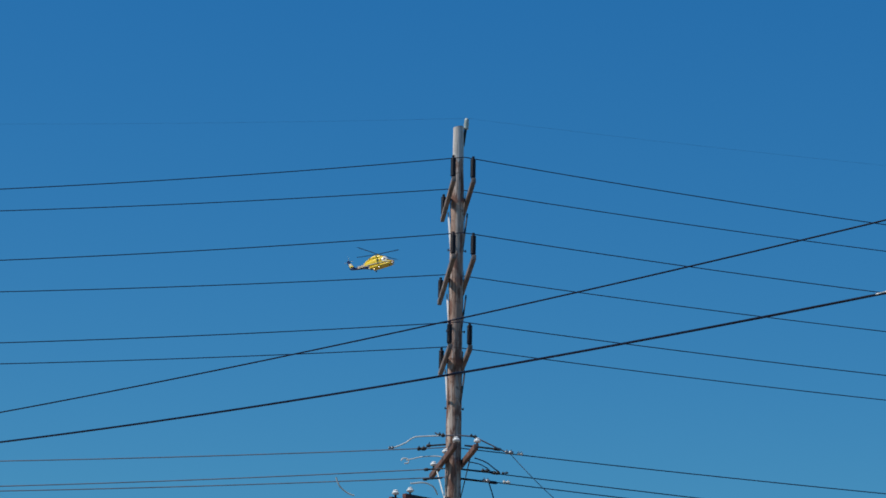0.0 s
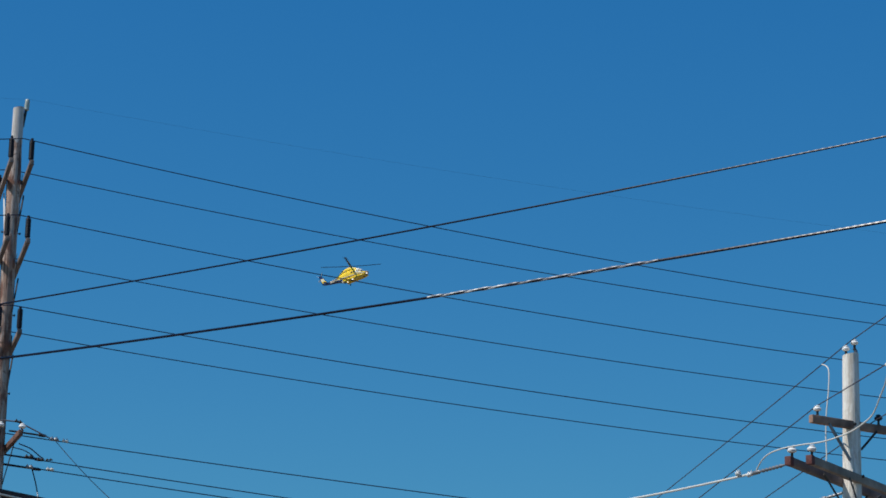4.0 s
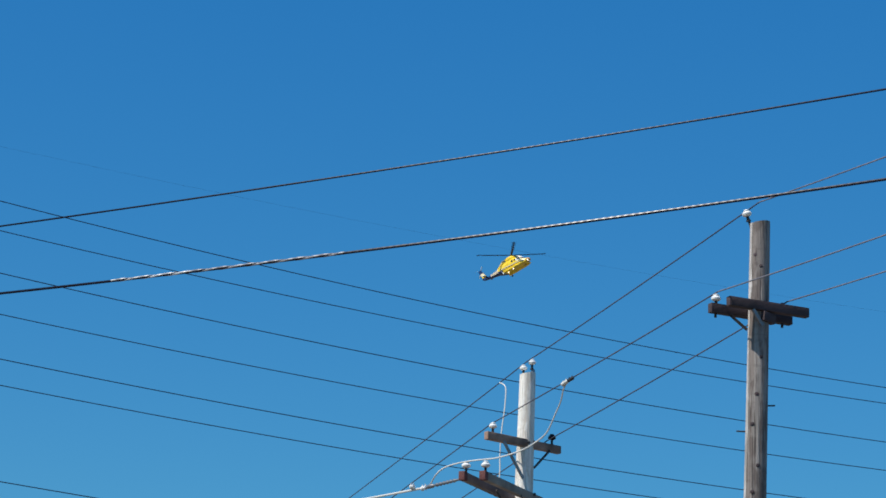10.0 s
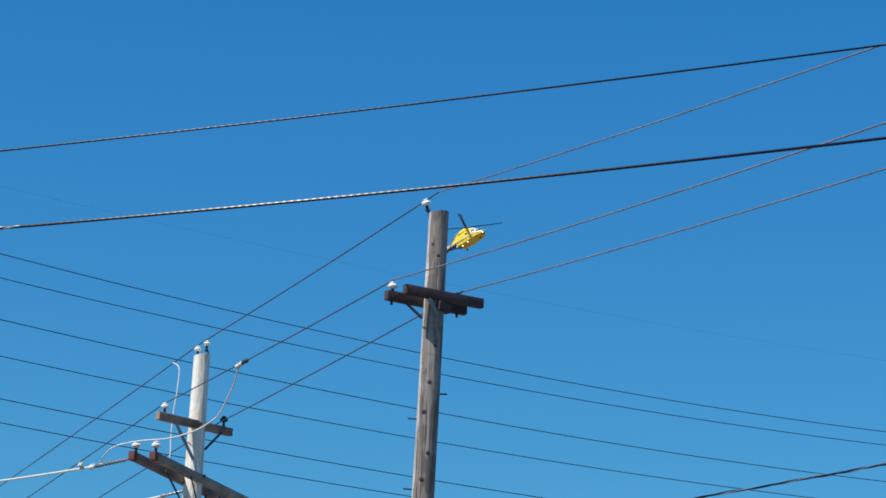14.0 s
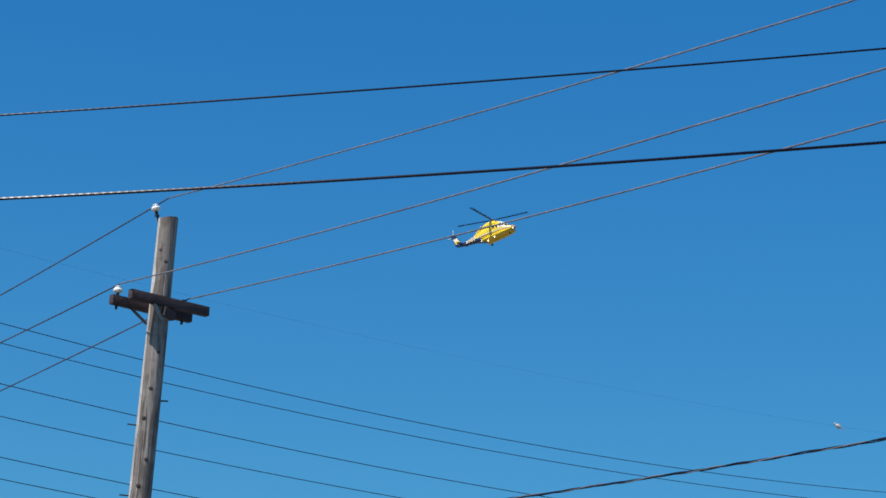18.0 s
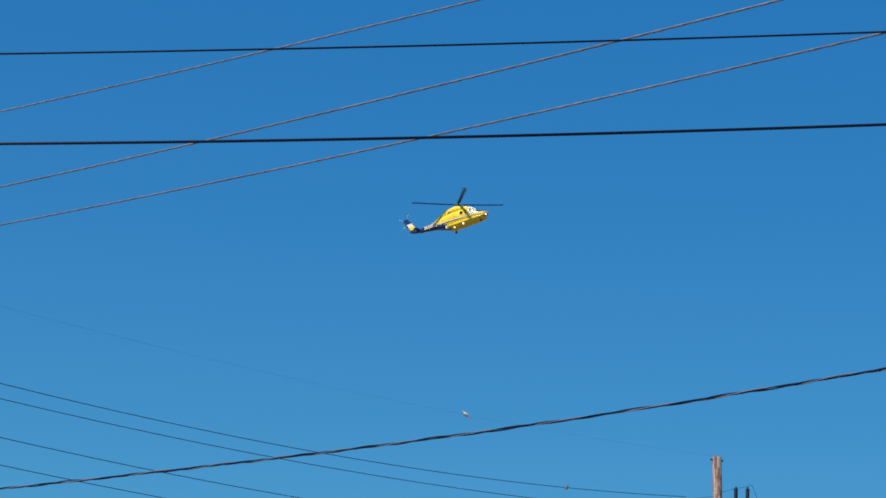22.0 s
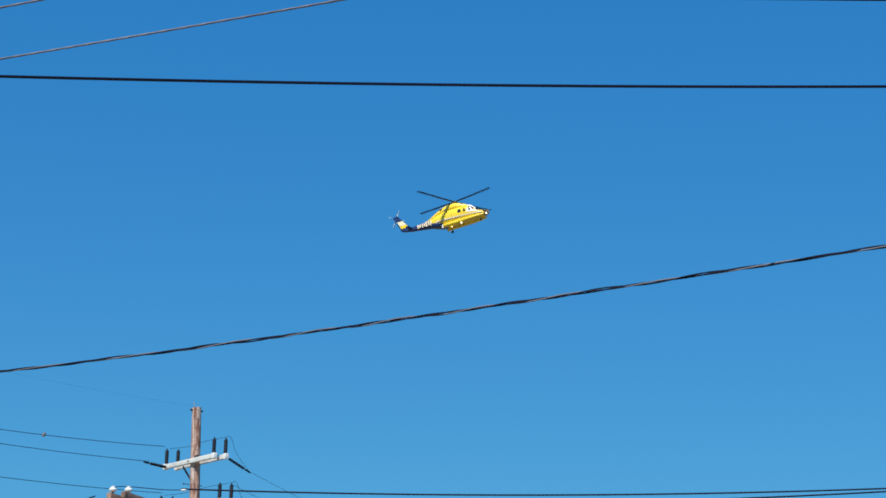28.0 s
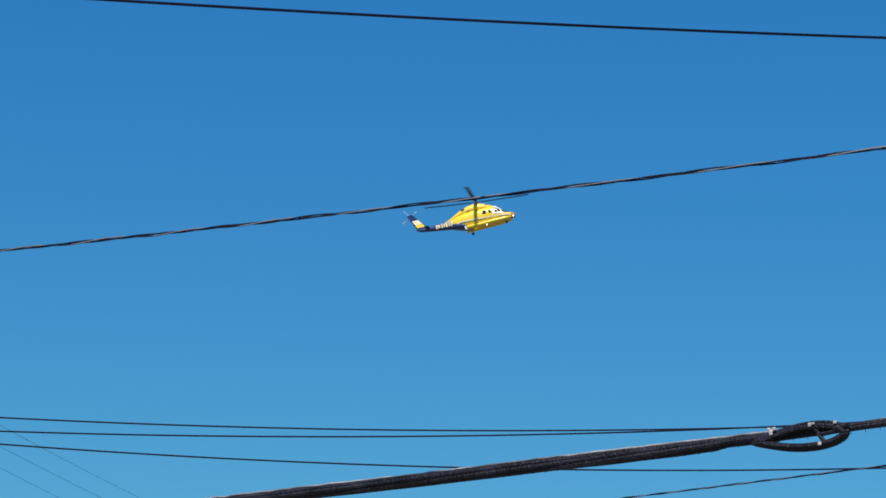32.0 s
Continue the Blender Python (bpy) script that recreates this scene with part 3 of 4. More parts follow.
def pole_c():
    """The grey pole with a pole-top pin and a short dark double arm."""
    o = Vector((18.40, 26.17, 0))
    p = thing("distribution_pole", o, "grey weathered wooden power pole with short dark double crossarm", "power pole")
    pole_shaft(p, 11.37, 0.178, 0.13, M_WOOD_GREY, (0.08, -0.05), (-0.19, 0.13))
    # pale strip that paints sunlight onto one side, with a ragged edge
    bm, rows_z, cols = bmesh.new(), 90, 7
    grid = []
    for i in range(rows_z + 1):
        f = i / rows_z
        r = 0.178 + (0.13 - 0.178) * f + 0.005
        edge = 182 + 26 * noise.noise(Vector((0.0, 0.0, f * 9))) + 12 * noise.noise(Vector((5.0, 0.0, f * 34)))
        cx, cy = -0.19 * (1 - f) + 0.08 * f + 0.012 * math.sin(5 * f + 11.37), 0.13 * (1 - f) - 0.05 * f + 0.012 * math.cos(4 * f)
        row = []
        for k in range(cols):
            a = radians(100 + (edge - 100) * k / (cols - 1))
            row.append(bm.verts.new((cx + r * math.cos(a), cy + r * math.sin(a), 11.36 * f)))
        grid.append(row)
    for u, v in zip(grid, grid[1:]):
        for k in range(cols - 1):
            bm.faces.new((u[k], u[k + 1], v[k + 1], v[k]))
    part("sunlit_strip", bm, M_WOOD_BLEACHED_LIT, p, "pale strip painted as the sunlit side of the pole")
    top = Vector((0.07, -0.05, 0))
    part("pin_bracket", beam(top + Vector((-0.08, 0.06, 11.25)), top + Vector((-0.12, 0.085, 11.42)), 0.03, 0.03, 0.005), M_IRON, p)
    pin_insulator(p, top + Vector((-0.12, 0.085, 11.4)), 0.95, None, (-0.2, 0.1, 1), 0.03)
    z = 10.145
    c = Vector((0.02, -0.01, 0))
    part("crossarm", beam(c + Vector((-0.52, -0.12, z + 0.045)), c + Vector((0.7, -0.2, z + 0.042)), 0.1, 0.13), M_ARM_DARK, p, "dark stained wooden crossarm")
    part("crossarm", beam(c + Vector((-0.62, 0.16, z + 0.0)), c + Vector((0.65, 0.11, z + 0.0)), 0.1, 0.13), M_ARM_DARK, p, "dark stained wooden crossarm")
    pin_insulator(p, c + Vector((-0.52, 0.16, z + 0.05)), 0.95, None, (0, 0, 1), 0.015)
    pin_insulator(p, c + Vector((0.32, -0.16, z + 0.01)), 0.75, M_POST, (0, 0, 1), 0.02)
    # dark block standing for the shadow and bracing under the arm
    part("brace_shade_block", beam(c + Vector((-0.02, -0.17, z - 0.09)), c + Vector((0.2, -0.12, z - 0.11)), 0.1, 0.13), M_ARM_DARK, p)
    brace(p, c + Vector((-0.36, 0.12, z - 0.04)), c + Vector((-0.1, 0.05, z - 0.25)), M_IRON, 0.04)
    brace(p, c + Vector((-0.16, -0.17, z - 0.02)), c + Vector((0.0, -0.16, z - 0.22)), M_STEEL, 0.05)
    for x, y in ((-0.53, 0.16), (0.5, 0.1)):
        part("arm_bolt", lathe([(0.02, 0), (0.02, 0.06)], c + Vector((x, y, z - 0.12)), seg=6), M_IRON, p)
    for z, s in ((8.87, 1), (8.52, -1), (7.58, -1)):
        f = z / 11.41
        peg(p, (0.08 * f - 0.19 * (1 - f), -0.05 * f + 0.13 * (1 - f), z), (s, -0.6 * s, 0.04), 0.235 + (11.41 - z) * 0.005)
    for z, a in ((10.74, -2.02), (10.9, -2.6), (9.0, -2.15), (8.05, -1.9), (7.7, -2.35), (8.6, -2.5), (9.5, -1.8)):
        r = 0.13 + (11.37 - z) * 0.0042 + 0.004
        f = z / 11.41
        part("knot", lathe([(0.03, 0), (0.026, 0.008), (0.014, 0.013), (0.001, 0.014)], (0.08 * f - 0.19 * (1 - f) + (r - 0.002) * math.cos(a), -0.05 * f + 0.13 * (1 - f) + (r - 0.002) * math.sin(a), z), (math.cos(a), math.sin(a), 0), 8), M_ARM_DARK, p)
    # low rack with spools on both sides and two dark leads running off
    part("spool_rack", beam((-0.15, 0.12, 6.84), (-0.15, 0.12, 7.2), 0.05, 0.04, 0.006), M_IRON, p)
    for x, y, z in ((-0.22, 0.17, 7.0), (-0.22, 0.17, 7.13), (0.14, -0.09, 6.94), (0.14, -0.09, 7.07)):
        part("spool", lathe([(0.036, 0), (0.043, 0.02), (0.028, 0.06), (0.043, 0.1), (0.036, 0.12)], (x, y, z), seg=10), M_POST, p)
    part("spool_rack", beam((0.10, -0.06, 6.82), (0.10, -0.06, 7.22), 0.05, 0.05, 0.006), M_IRON, p)
    part("spool_bolt", tube([(-0.22, 0.17, 6.97), (-0.22, 0.17, 7.3)], 0.009, 6), M_IRON, p)
    part("spool_bolt", tube([(0.14, -0.09, 6.9), (0.14, -0.09, 7.23)], 0.009, 6), M_IRON, p)
    for pts in ([(-0.26, 0.19, 7.11), (-0.33, 0.25, 7.07), (-0.48, 0.35, 6.97), (-0.66, 0.47, 6.88), (-0.87, 0.61, 6.78), (-2.37, 1.65, 6.3)],
                [(-0.17, 0.13, 6.97), (-0.31, 0.23, 6.88), (-0.46, 0.33, 6.78), (-1.77, 1.25, 6.1)],
                [(-0.27, 0.20, 7.1), (-0.31, 0.22, 7.02), (-0.27, 0.20, 6.95), (-0.19, 0.15, 6.92)]):
        part("service_lead", tube(bend(pts), 0.016, 8), M_WIRE_BLACK, p, "black service lead")
    return p


def pole_d():
    """The tall red-brown corner pole with three pale double arms."""
    o = Vector((73.98, 47.52, 0))
    p = thing("transmission_pole", o, "tall red-brown wooden power pole with pale crossarms", "power pole")
    foot = Vector((0.31, -0.48, 0))
    pole_shaft(p, 20.37, 0.26, 0.165, M_WOOD_RED, (0, 0), foot)
    part("top_pin", tube([(0.0, 0.1, 20.3), (0.02, 0.12, 20.6)], 0.015), M_STEEL, p)
    part("top_plate", beam((-0.22, 0.12, 20.26), (0.22, -0.14, 20.26), 0.05, 0.06, 0.01), M_IRON, p)
    side = Vector((0.24, -0.33, 0))
    for z, la, lb in ((18.38, 0.93, 0.8), (16.7, 1.16, 0.95), (14.7, 0.96, 1.1)):
        c = foot * (1 - z / 20.37)
        a, b = c + Vector((-0.74, -1.62, 0)) * la, c + Vector((0.72, 1.78, 0)) * lb
        for k, s in enumerate((-0.5, 0.5)):
            e0, e1 = a + side * s + Vector((0, 0, z)), b + side * s + Vector((0, 0, z))
            arm = part("crossarm", beam(e0, e1, 0.12, 0.17, 0.02), M_ARM_WHITE, p, "pale fibreglass crossarm")
            d = (e1 - e0).normalized()
            part("arm_cap", beam(e0 - d * 0.02, e0 + d * 0.14, 0.15, 0.2), M_WHITE_PVC, arm)
            part("arm_cap", beam(e1 - d * 0.14, e1 + d * 0.02, 0.15, 0.2), M_WHITE_PVC, arm)
            post_insulator(p, e0 + d * 0.1 + Vector((0, 0, 0.08)), 0.58, 0.07)
            post_insulator(p, e1 - d * 0.1 + Vector((0, 0, 0.08)), 0.58, 0.07)
        part("ridge_bracket", beam(c + Vector((-0.3, -0.3, z + 0.16)), c + Vector((0.12, 0.3, z + 0.16)), 0.08, 0.06), M_IRON, p)
        brace(p, b * 0.45 + Vector((0, 0, z - 0.08)), c + Vector((0, 0.1, z - 0.7)), None, 0.07)
        # strain strings both ways
        strain_insulator(p, a + Vector((0.2, -0.1, z - 0.02)), a + Vector((1.89, -0.09, z - 0.28)), 0.055, 7)
        strain_insulator(p, b + Vector((-0.1, 0, z - 0.03)), b + Vector((-1.6, 0.1, z - 0.08)), 0.06, 7)
        part("jumper_lead", tube(bend([a + Vector((0.1, -0.1, z + 0.68)), a + Vector((0.6, 0, z + 0.78)), a + Vector((1.2, 0.1, z + 0.3)), a + Vector((1.85, -0.09, z - 0.27))]), 0.007), M_WIRE_FAR, p)
        part("jumper_lead", tube(bend([b + Vector((-0.1, 0, z + 0.68)), b * 0.3 + Vector((0, 0, z + 0.62)), a * 0.4 + Vector((0, 0, z + 0.66)), a + Vector((0.1, -0.1, z + 0.68))]), 0.007), M_WIRE_FAR, p)
        bolt(p, c + Vector((0, 0, z)), (1, -0.6, 0), 0.6)
    bolt(p, (0, 0, 17.55), (1, -0.6, 0), 0.75)
    return p


def pole_e():
    """The lower grey pole with a brown double arm at its head."""
    o = Vector((41.75, 27.51, 0))
    p = thing("distribution_pole", o, "grey wooden power pole with long brown double crossarm", "power pole")
    pole_shaft(p, 10.08, 0.172, 0.12, M_WOOD_GREY)
    part("crossarm", beam((-1.6, -0.12, 10.14), (1.78, -0.16, 10.08), 0.11, 0.13), M_ARM_BROWN, p, "brown wooden crossarm")
    part("crossarm", beam((-1.68, 0.16, 10.12), (1.58, 0.1, 10.06), 0.11, 0.13), M_ARM_BROWN, p, "brown wooden crossarm")
    for x, y in ((-1.55, 0.16), (-1.42, -0.12), (0.9, -0.13)):
        pin_insulator(p, Vector((x, y, 10.17)), 1.15, None, (0, 0, 1), 0.0)
    pin_insulator(p, Vector((1.45, -0.14, 10.2)), 0.9, None, (0, 0, 1), 0.0)
    for x in (-0.9, -0.55, 0.6, 0.95):
        brace(p, (x, 0.16 if abs(x) > 0.7 else -0.14, 10.05), (0.1 * (1 if x > 0 else -1), 0.1, 9.35), M_STEEL, 0.045)
    for k, x in enumerate((-0.75, -0.35, -0.05)):
        strain_insulator(p, (x * 0.5, 0.12, 10.02 - 0.3 * k), (x, 1.1 - 0.45 * k, 10.31 - 0.33 * k - 0.06), 0.03, 3)
    # pale leads over the arm to the outgoing lines, with clamps and covered tails
    part("jumper_lead", tube(bend([(-1.5, 0.16, 10.33), (-1.42, -0.12, 10.33), (-0.5, -0.3, 10.42), (-0.24, -0.58, 10.44)]), 0.008), M_WIRE_FAR, p)
    part("jumper_lead", tube(bend([(0.9, -0.13, 10.33), (0.5, -0.8, 10.3), (0.3, -1.74, 10.15)]), 0.014), M_WIRE_FAR, p)
    part("jumper_lead", tube(bend([(1.45, -0.14, 10.35), (1.0, -1.2, 10.1), (0.55, -2.28, 9.92)]), 0.014), M_WIRE_FAR, p)
    for at in ((-0.24, -0.58, 10.44), (0.3, -1.74, 10.15), (0.55, -2.28, 9.92)):
        part("clamp", lathe([(0.016, 0), (0.022, 0.02), (0.022, 0.09), (0.016, 0.11)], at, (0.42, -0.9, 0), 8), M_WIRE_WHITE, p, "pale clamp cover")
    part("covered_tail", tube(bend([(0.16, -1.5, 10.12), (0.14, -1.41, 9.99), (0.11, -1.34, 9.79), (0.1, -1.31, 9.45), (0.08, -1.27, 9.08), (0.06, -1.25, 8.8)]), 0.016, 8), M_WHITE_PVC, p, "white covered lead hanging down")
    part("covered_tail", tube(bend([(0.54, -2.26, 9.91), (0.46, -2.08, 9.77), (0.39, -1.94, 9.45), (0.35, -1.84, 9.13), (0.31, -1.77, 8.88), (0.29, -1.74, 8.7)]), 0.016, 8), M_WHITE_PVC, p, "white covered lead hanging down")
    return p


pole_a()
pole_b()
pole_c()
pole_d()
pole_e()


# ---- lines ----
def strand(pts, r, lobes=3, pitch=0.3, deep=0.16, sides=12):
    """A stranded conductor: a tube whose lobed section winds along the points."""
    bm = bmesh.new()
    d = (Vector(pts[-1]) - Vector(pts[0])).normalized()
    s = d.cross(Vector((0, 0, 1))).normalized()
    u = s.cross(d)
    rings, run = [], 0.0
    for i, c in enumerate(pts):
        if i:
            run += (c - pts[i - 1]).length
        w = 2 * math.pi * run / pitch
        ring = []
        for j in range(sides):
            a = 2 * math.pi * j / sides
            q = r * (1 + deep * math.cos(lobes * (a - w / lobes)))
            ring.append(bm.verts.new(c + (s * math.cos(a) + u * math.sin(a)) * q))
        rings.append(ring)
    for a, b in zip(rings, rings[1:]):
        for j in range(sides):
            bm.faces.new((a[j], a[(j + 1) % sides], b[(j + 1) % sides], b[j]))
    bm.faces.new(rings[0][::-1])
    bm.faces.new(rings[-1])
    return bm


def line(name, p0, p1, sag, r, mat, label, group="", sides=8, n=72):
    ob = part(name, tube(span_points(p0, p1, sag, n), r, sides), mat)
    return tagged(ob, label, "power line", group)


DARK = "thin dark power line strung between tall poles"
for p0, p1, sag, left in (
    ((8.79, 49.80, 18.00), (74.75, 49.30, 19.22), 2.185, 0.155),
    ((9.07, 52.70, 18.18), (74.25, 49.60, 18.59), 1.932, 0.129),
    ((8.79, 49.80, 16.32), (74.75, 49.30, 17.50), 1.915, 0.138),
    ((9.07, 52.70, 16.18), (74.25, 49.60, 16.61), 1.747, 0.110),
    ((8.79, 49.80, 14.37), (74.75, 49.30, 15.47), 1.655, 0.114),
    ((9.07, 52.70, 14.52), (74.25, 49.60, 15.00), 1.633, 0.104),
):
    line("power_line", p0, p1, sag, 0.0105, M_WIRE_FAR, DARK, "upper power lines")
    line("power_line", p0, (p0[0] - 65.2, p0[1] + 2.6, p0[2]), left * 65.2 / 4, 0.0105, M_WIRE_FAR, DARK, "upper power lines")
for z, z1, left, r in ((11.97, 10.98, 0.084, 0.011), (11.52, 9.77, 0.094, 0.011), (11.33, 9.61, 0.083, 0.011)):
    line("power_line", (8.88, 51.24, z), (74.03, 47.57, z1), 1.0, r, M_WIRE_FAR, "thin dark power line below the tall pole's arms", "middle power lines")
    line("power_line", (8.88, 51.24, z), (-56.3, 54.9, z), left * 65.2 / 4, r, M_WIRE_AL, "thin grey power line below the tall pole's arms", "middle power lines")
line("ground_wire", (9.08, 51.2, 19.36), (74.03, 47.57, 20.41), 1.46, 0.0013, M_WIRE_FAR, "hair-thin wire along the tops of the tall poles")
line("ground_wire", (9.08, 51.2, 19.36), (-56.3, 54.9, 19.36), 1.35, 0.0013, M_WIRE_FAR, "hair-thin wire along the tops of the tall poles")
line("tie_wire", (10.05, 50.82, 11.82), (11.88, 50.42, 10.12), 0.1, 0.008, M_WIRE_AL, "thin loose lead hanging from the tall pole's line", n=12)
# pale cables from the tall pole to the pale pole
for p0, p1, sag in (((10.4, 52.2, 10.63), (18.35, 35.32, 9.2), 0.70), ((10.4, 52.2, 10.72), (19.99, 36.05, 9.02), 1.12), ((10.4, 52.2, 10.72), (20.04, 35.98, 8.74), 1.18)):
    line("service_cable", p0, p1, sag, 0.019, M_WIRE_WHITE, "pale slack cable between two poles", "pale service cables")
# the three wires over the pale and the grey pole and on past the camera
for p, zb, zc, end, sag, far in (((0.0, 0.0), 11.64, 11.67, 8.01, 0.28, 10.75), ((-0.59, 0.12), 10.51, 10.36, 7.54, 0.318, 9.47), ((0.39, -0.08), 10.31, 10.33, 7.59, 0.322, 9.38)):
    b, c = Vector((20.34 + p[0], 35.6 + p[1], zb)), Vector((18.47 + p[0], 26.13 + p[1], zc))
    near = part("power_line", strand(span_points(c, (11.88 + p[0], -7.22 + p[1], end), sag, 1200), 0.009, 4, 0.22, 0.07), M_WIRE_AL)
    tagged(near, "grey-brown weathered power line over the grey pole", "power line", "three pole-top lines")
    line("power_line", b, c, 0.02, 0.0095, M_WIRE_MID, "grey-brown weathered power line between two poles", "three pole-top lines")
    line("power_line", b, (28.09 + p[0], 74.84 + p[1], far), 0.12, 0.0095, M_WIRE_MID, "grey-brown weathered power line beyond the pale pole", "three pole-top lines")


def street_line(p0, p1, sag, r, label, wraps=()):
    """A dark glossy stranded line that glints where it mirrors the sun; wraps are bright spliced stretches, as parts of its length."""
    ln = part("power_line", strand(span_points(p0, p1, sag, 10400), r, 3, 0.05, 0.004, 8), M_WIRE_GLOSS)
    for f0, f1, mat in wraps:
        n = max(8, int((f1 - f0) * 4000))
        pts = []
        for i in range(n + 1):
            f = f0 + (f1 - f0) * i / n
            pts.append(Vector(p0).lerp(Vector(p1), f) - Vector((0, 0, 4 * sag * f * (1 - f) - 0.0012)))
        part("splice_wrap", strand(pts, r, 2, 0.19, 0.22, 10), mat, ln, "bright wrapped splice")
    return tagged(ln, label, "power line", "street lines")


street_line((-13.59, 40.14, 7.71), (26.42, -11.08, 10.13), 2.265, 0.0066, "thin dark stranded line over the street glinting in the sun", ())
street_line((-12.89, 40.37, 8.51), (26.23, -11.54, 9.79), 2.976, 0.0096, "thick dark stranded line over the street with a bright splice", ((0.4744, 0.4839, M_SPLICE), (0.4839, 0.4900, M_SPLICE_DULL), (0.4900, 0.5023, M_SPLICE_DULL), ))

# spiral service drop: a bare messenger with two black conductors wound round it
def twisted(name, p0, p1, sag, r, pitch, turns_r, label, n=900):
    pts = span_points(p0, p1, sag, n)
    ob = thing(name, (0, 0, 0), label, "service cable")
    L = (Vector(p1) - Vector(p0)).length
    d = (Vector(p1) - Vector(p0)).normalized()
    s, u = d.cross(Vector((0, 0, 1))).normalized(), None
    u = s.cross(d)
    for k, mat in enumerate((M_WIRE_BLACK, M_WIRE_BLACK, M_WIRE_AL)):
        q = []
        for i, c in enumerate(pts):
            w = 2 * math.pi * (L * i / n / pitch + k / 3) + 1.6 * math.sin(i * 0.021) + 1.1 * math.sin(i * 0.0537)
            q.append(c + (s * math.cos(w) + u * math.sin(w)) * turns_r * (1 + 0.45 * math.sin(i * 0.05 + k * 2.1)) + u * 0.007 * math.sin(i * 0.033) + u * 0.004 * noise.noise(Vector((i * 0.06, k, 0))))
        part("conductor", tube(q, r, 6), mat, ob, "black insulated conductor" if k < 2 else "bare grey messenger wire")
    return ob


twisted("service_drop", (17.43, 38.63, 8.05), (13.25, -9.19, 6.68), 1.493, 0.0052, 0.8, 0.0065, "black twisted service drop with a bare messenger wire")
twisted("service_drop", (41.6, 27.35, 6.91), (14.0, -3.66, 4.5), 0.0, 0.0055, 0.6, 0.003, "thin black twisted service drop", 500)
# insulated lines from the brown-armed pole
for p0, p1, sag in (((41.51, 26.93, 10.46), (53.71, 0.77, 12.11), 0.535), ((42.05, 25.78, 10.15), (53.71, 0.77, 12.32), 0.492), ((42.3, 25.23, 9.92), (53.71, 0.77, 11.04), 0.508)):
    line("power_line", p0, p1, sag, 0.017, M_WIRE_BLACK, "black insulated power line from the brown-armed pole", "insulated lines")
for p0, d, L in (((41.0, 28.65, 10.33), (0.493, 0.87), 60), ((41.4, 28.05, 9.9), (0.51, 0.86), 60), ((41.7, 27.6, 9.65), (0.5, 0.866), 60)):
    line("power_line", p0, (p0[0] + d[0] * L, p0[1] + d[1] * L, p0[2]), 0.3, 0.015, M_WIRE_FAR, "dark power line leaving the brown-armed pole", "rear lines")
for x, y, z in ((75.13, 45.81, 18.1), (75.1, 45.45, 16.42), (73.3, 45.4, 17.3), (75.2, 45.6, 14.42)):
    line("power_line", (x, y, z), (x + 85.0, y - 3.0, z), 2.4, 0.006, M_WIRE_FAR, DARK, "lines beyond the corner pole")


def cable_bundle():
    """Seven jacketed cables lashed together, with a storage loop and clamps."""
    p0, p1 = Vector((31.6, 38.1, 5.03)), Vector((14.3, -9.9, 5.34))
    ob = thing("cable_bundle", p0, "thick black bundle of lashed communication cables", "cable")
    d = (p1 - p0).normalized()
    s = d.cross(Vector((0, 0, 1))).normalized()
    L, n = (p1 - p0).length, 420

    def at(x):
        f = x / L
        return d * x - Vector((0, 0, 4 * 0.14 * f * (1 - f)))

    offs = [(0, 0)] + [(math.cos(k * math.pi / 3), math.sin(k * math.pi / 3)) for k in range(6)]
    stop = 36.1
    for k, (a, b) in enumerate(offs):
        q = []
        for i in range(n + 1):
            x = L * i / n
            if k > 2 and x > stop:
                break
            w = 0.3 * math.sin(x * 0.7) + x * 0.5
            ca, cb = a * math.cos(w) - b * math.sin(w), a * math.sin(w) + b * math.cos(w)
            wob = 1 + 0.16 * noise.noise(Vector((x * 1.9, k * 3.1, 0)))
            slim = 1.0 if x < stop - 0.6 else 0.62
            q.append(at(x) + (s * ca + Vector((0, 0, 1)) * cb) * 0.034 * wob * slim + Vector((0, 0, 0.02 * (1 - slim))))
        part("cable", tube(q, 0.022 + 0.003 * (k % 3), 8), M_CABLE, ob)
    q = [at(L * i / 6000) + (s * math.cos(L * i / 6000 * 48) + Vector((0, 0, 1)) * math.sin(L * i / 6000 * 48)) * (0.059 if L * i / 6000 < stop - 0.6 else 0.04) for i in range(6001)]
    part("lashing_wire", tube(q, 0.0018, 4), M_IRON, ob, "thin steel lashing wire")
    # the strand's bright colour paints the highlight along the bundle's top
    q = [at(L * i / n) + Vector((0, 0, (0.060 if L * i / n < stop else 0.046) + 0.010 * noise.noise(Vector((L * i / n * 5.1, 7, 0))))) + s * (0.004 + 0.012 * math.sin(L * i / n * 1.7)) for i in range(n + 1)]
    part("lit_top_strand", strand(q, 0.0085, 2, 0.3, 0.45), M_STRAND_LIT, ob, "steel strand coloured bright as the sunlit top of the bundle")
    return ob, at, s, d, p0, L


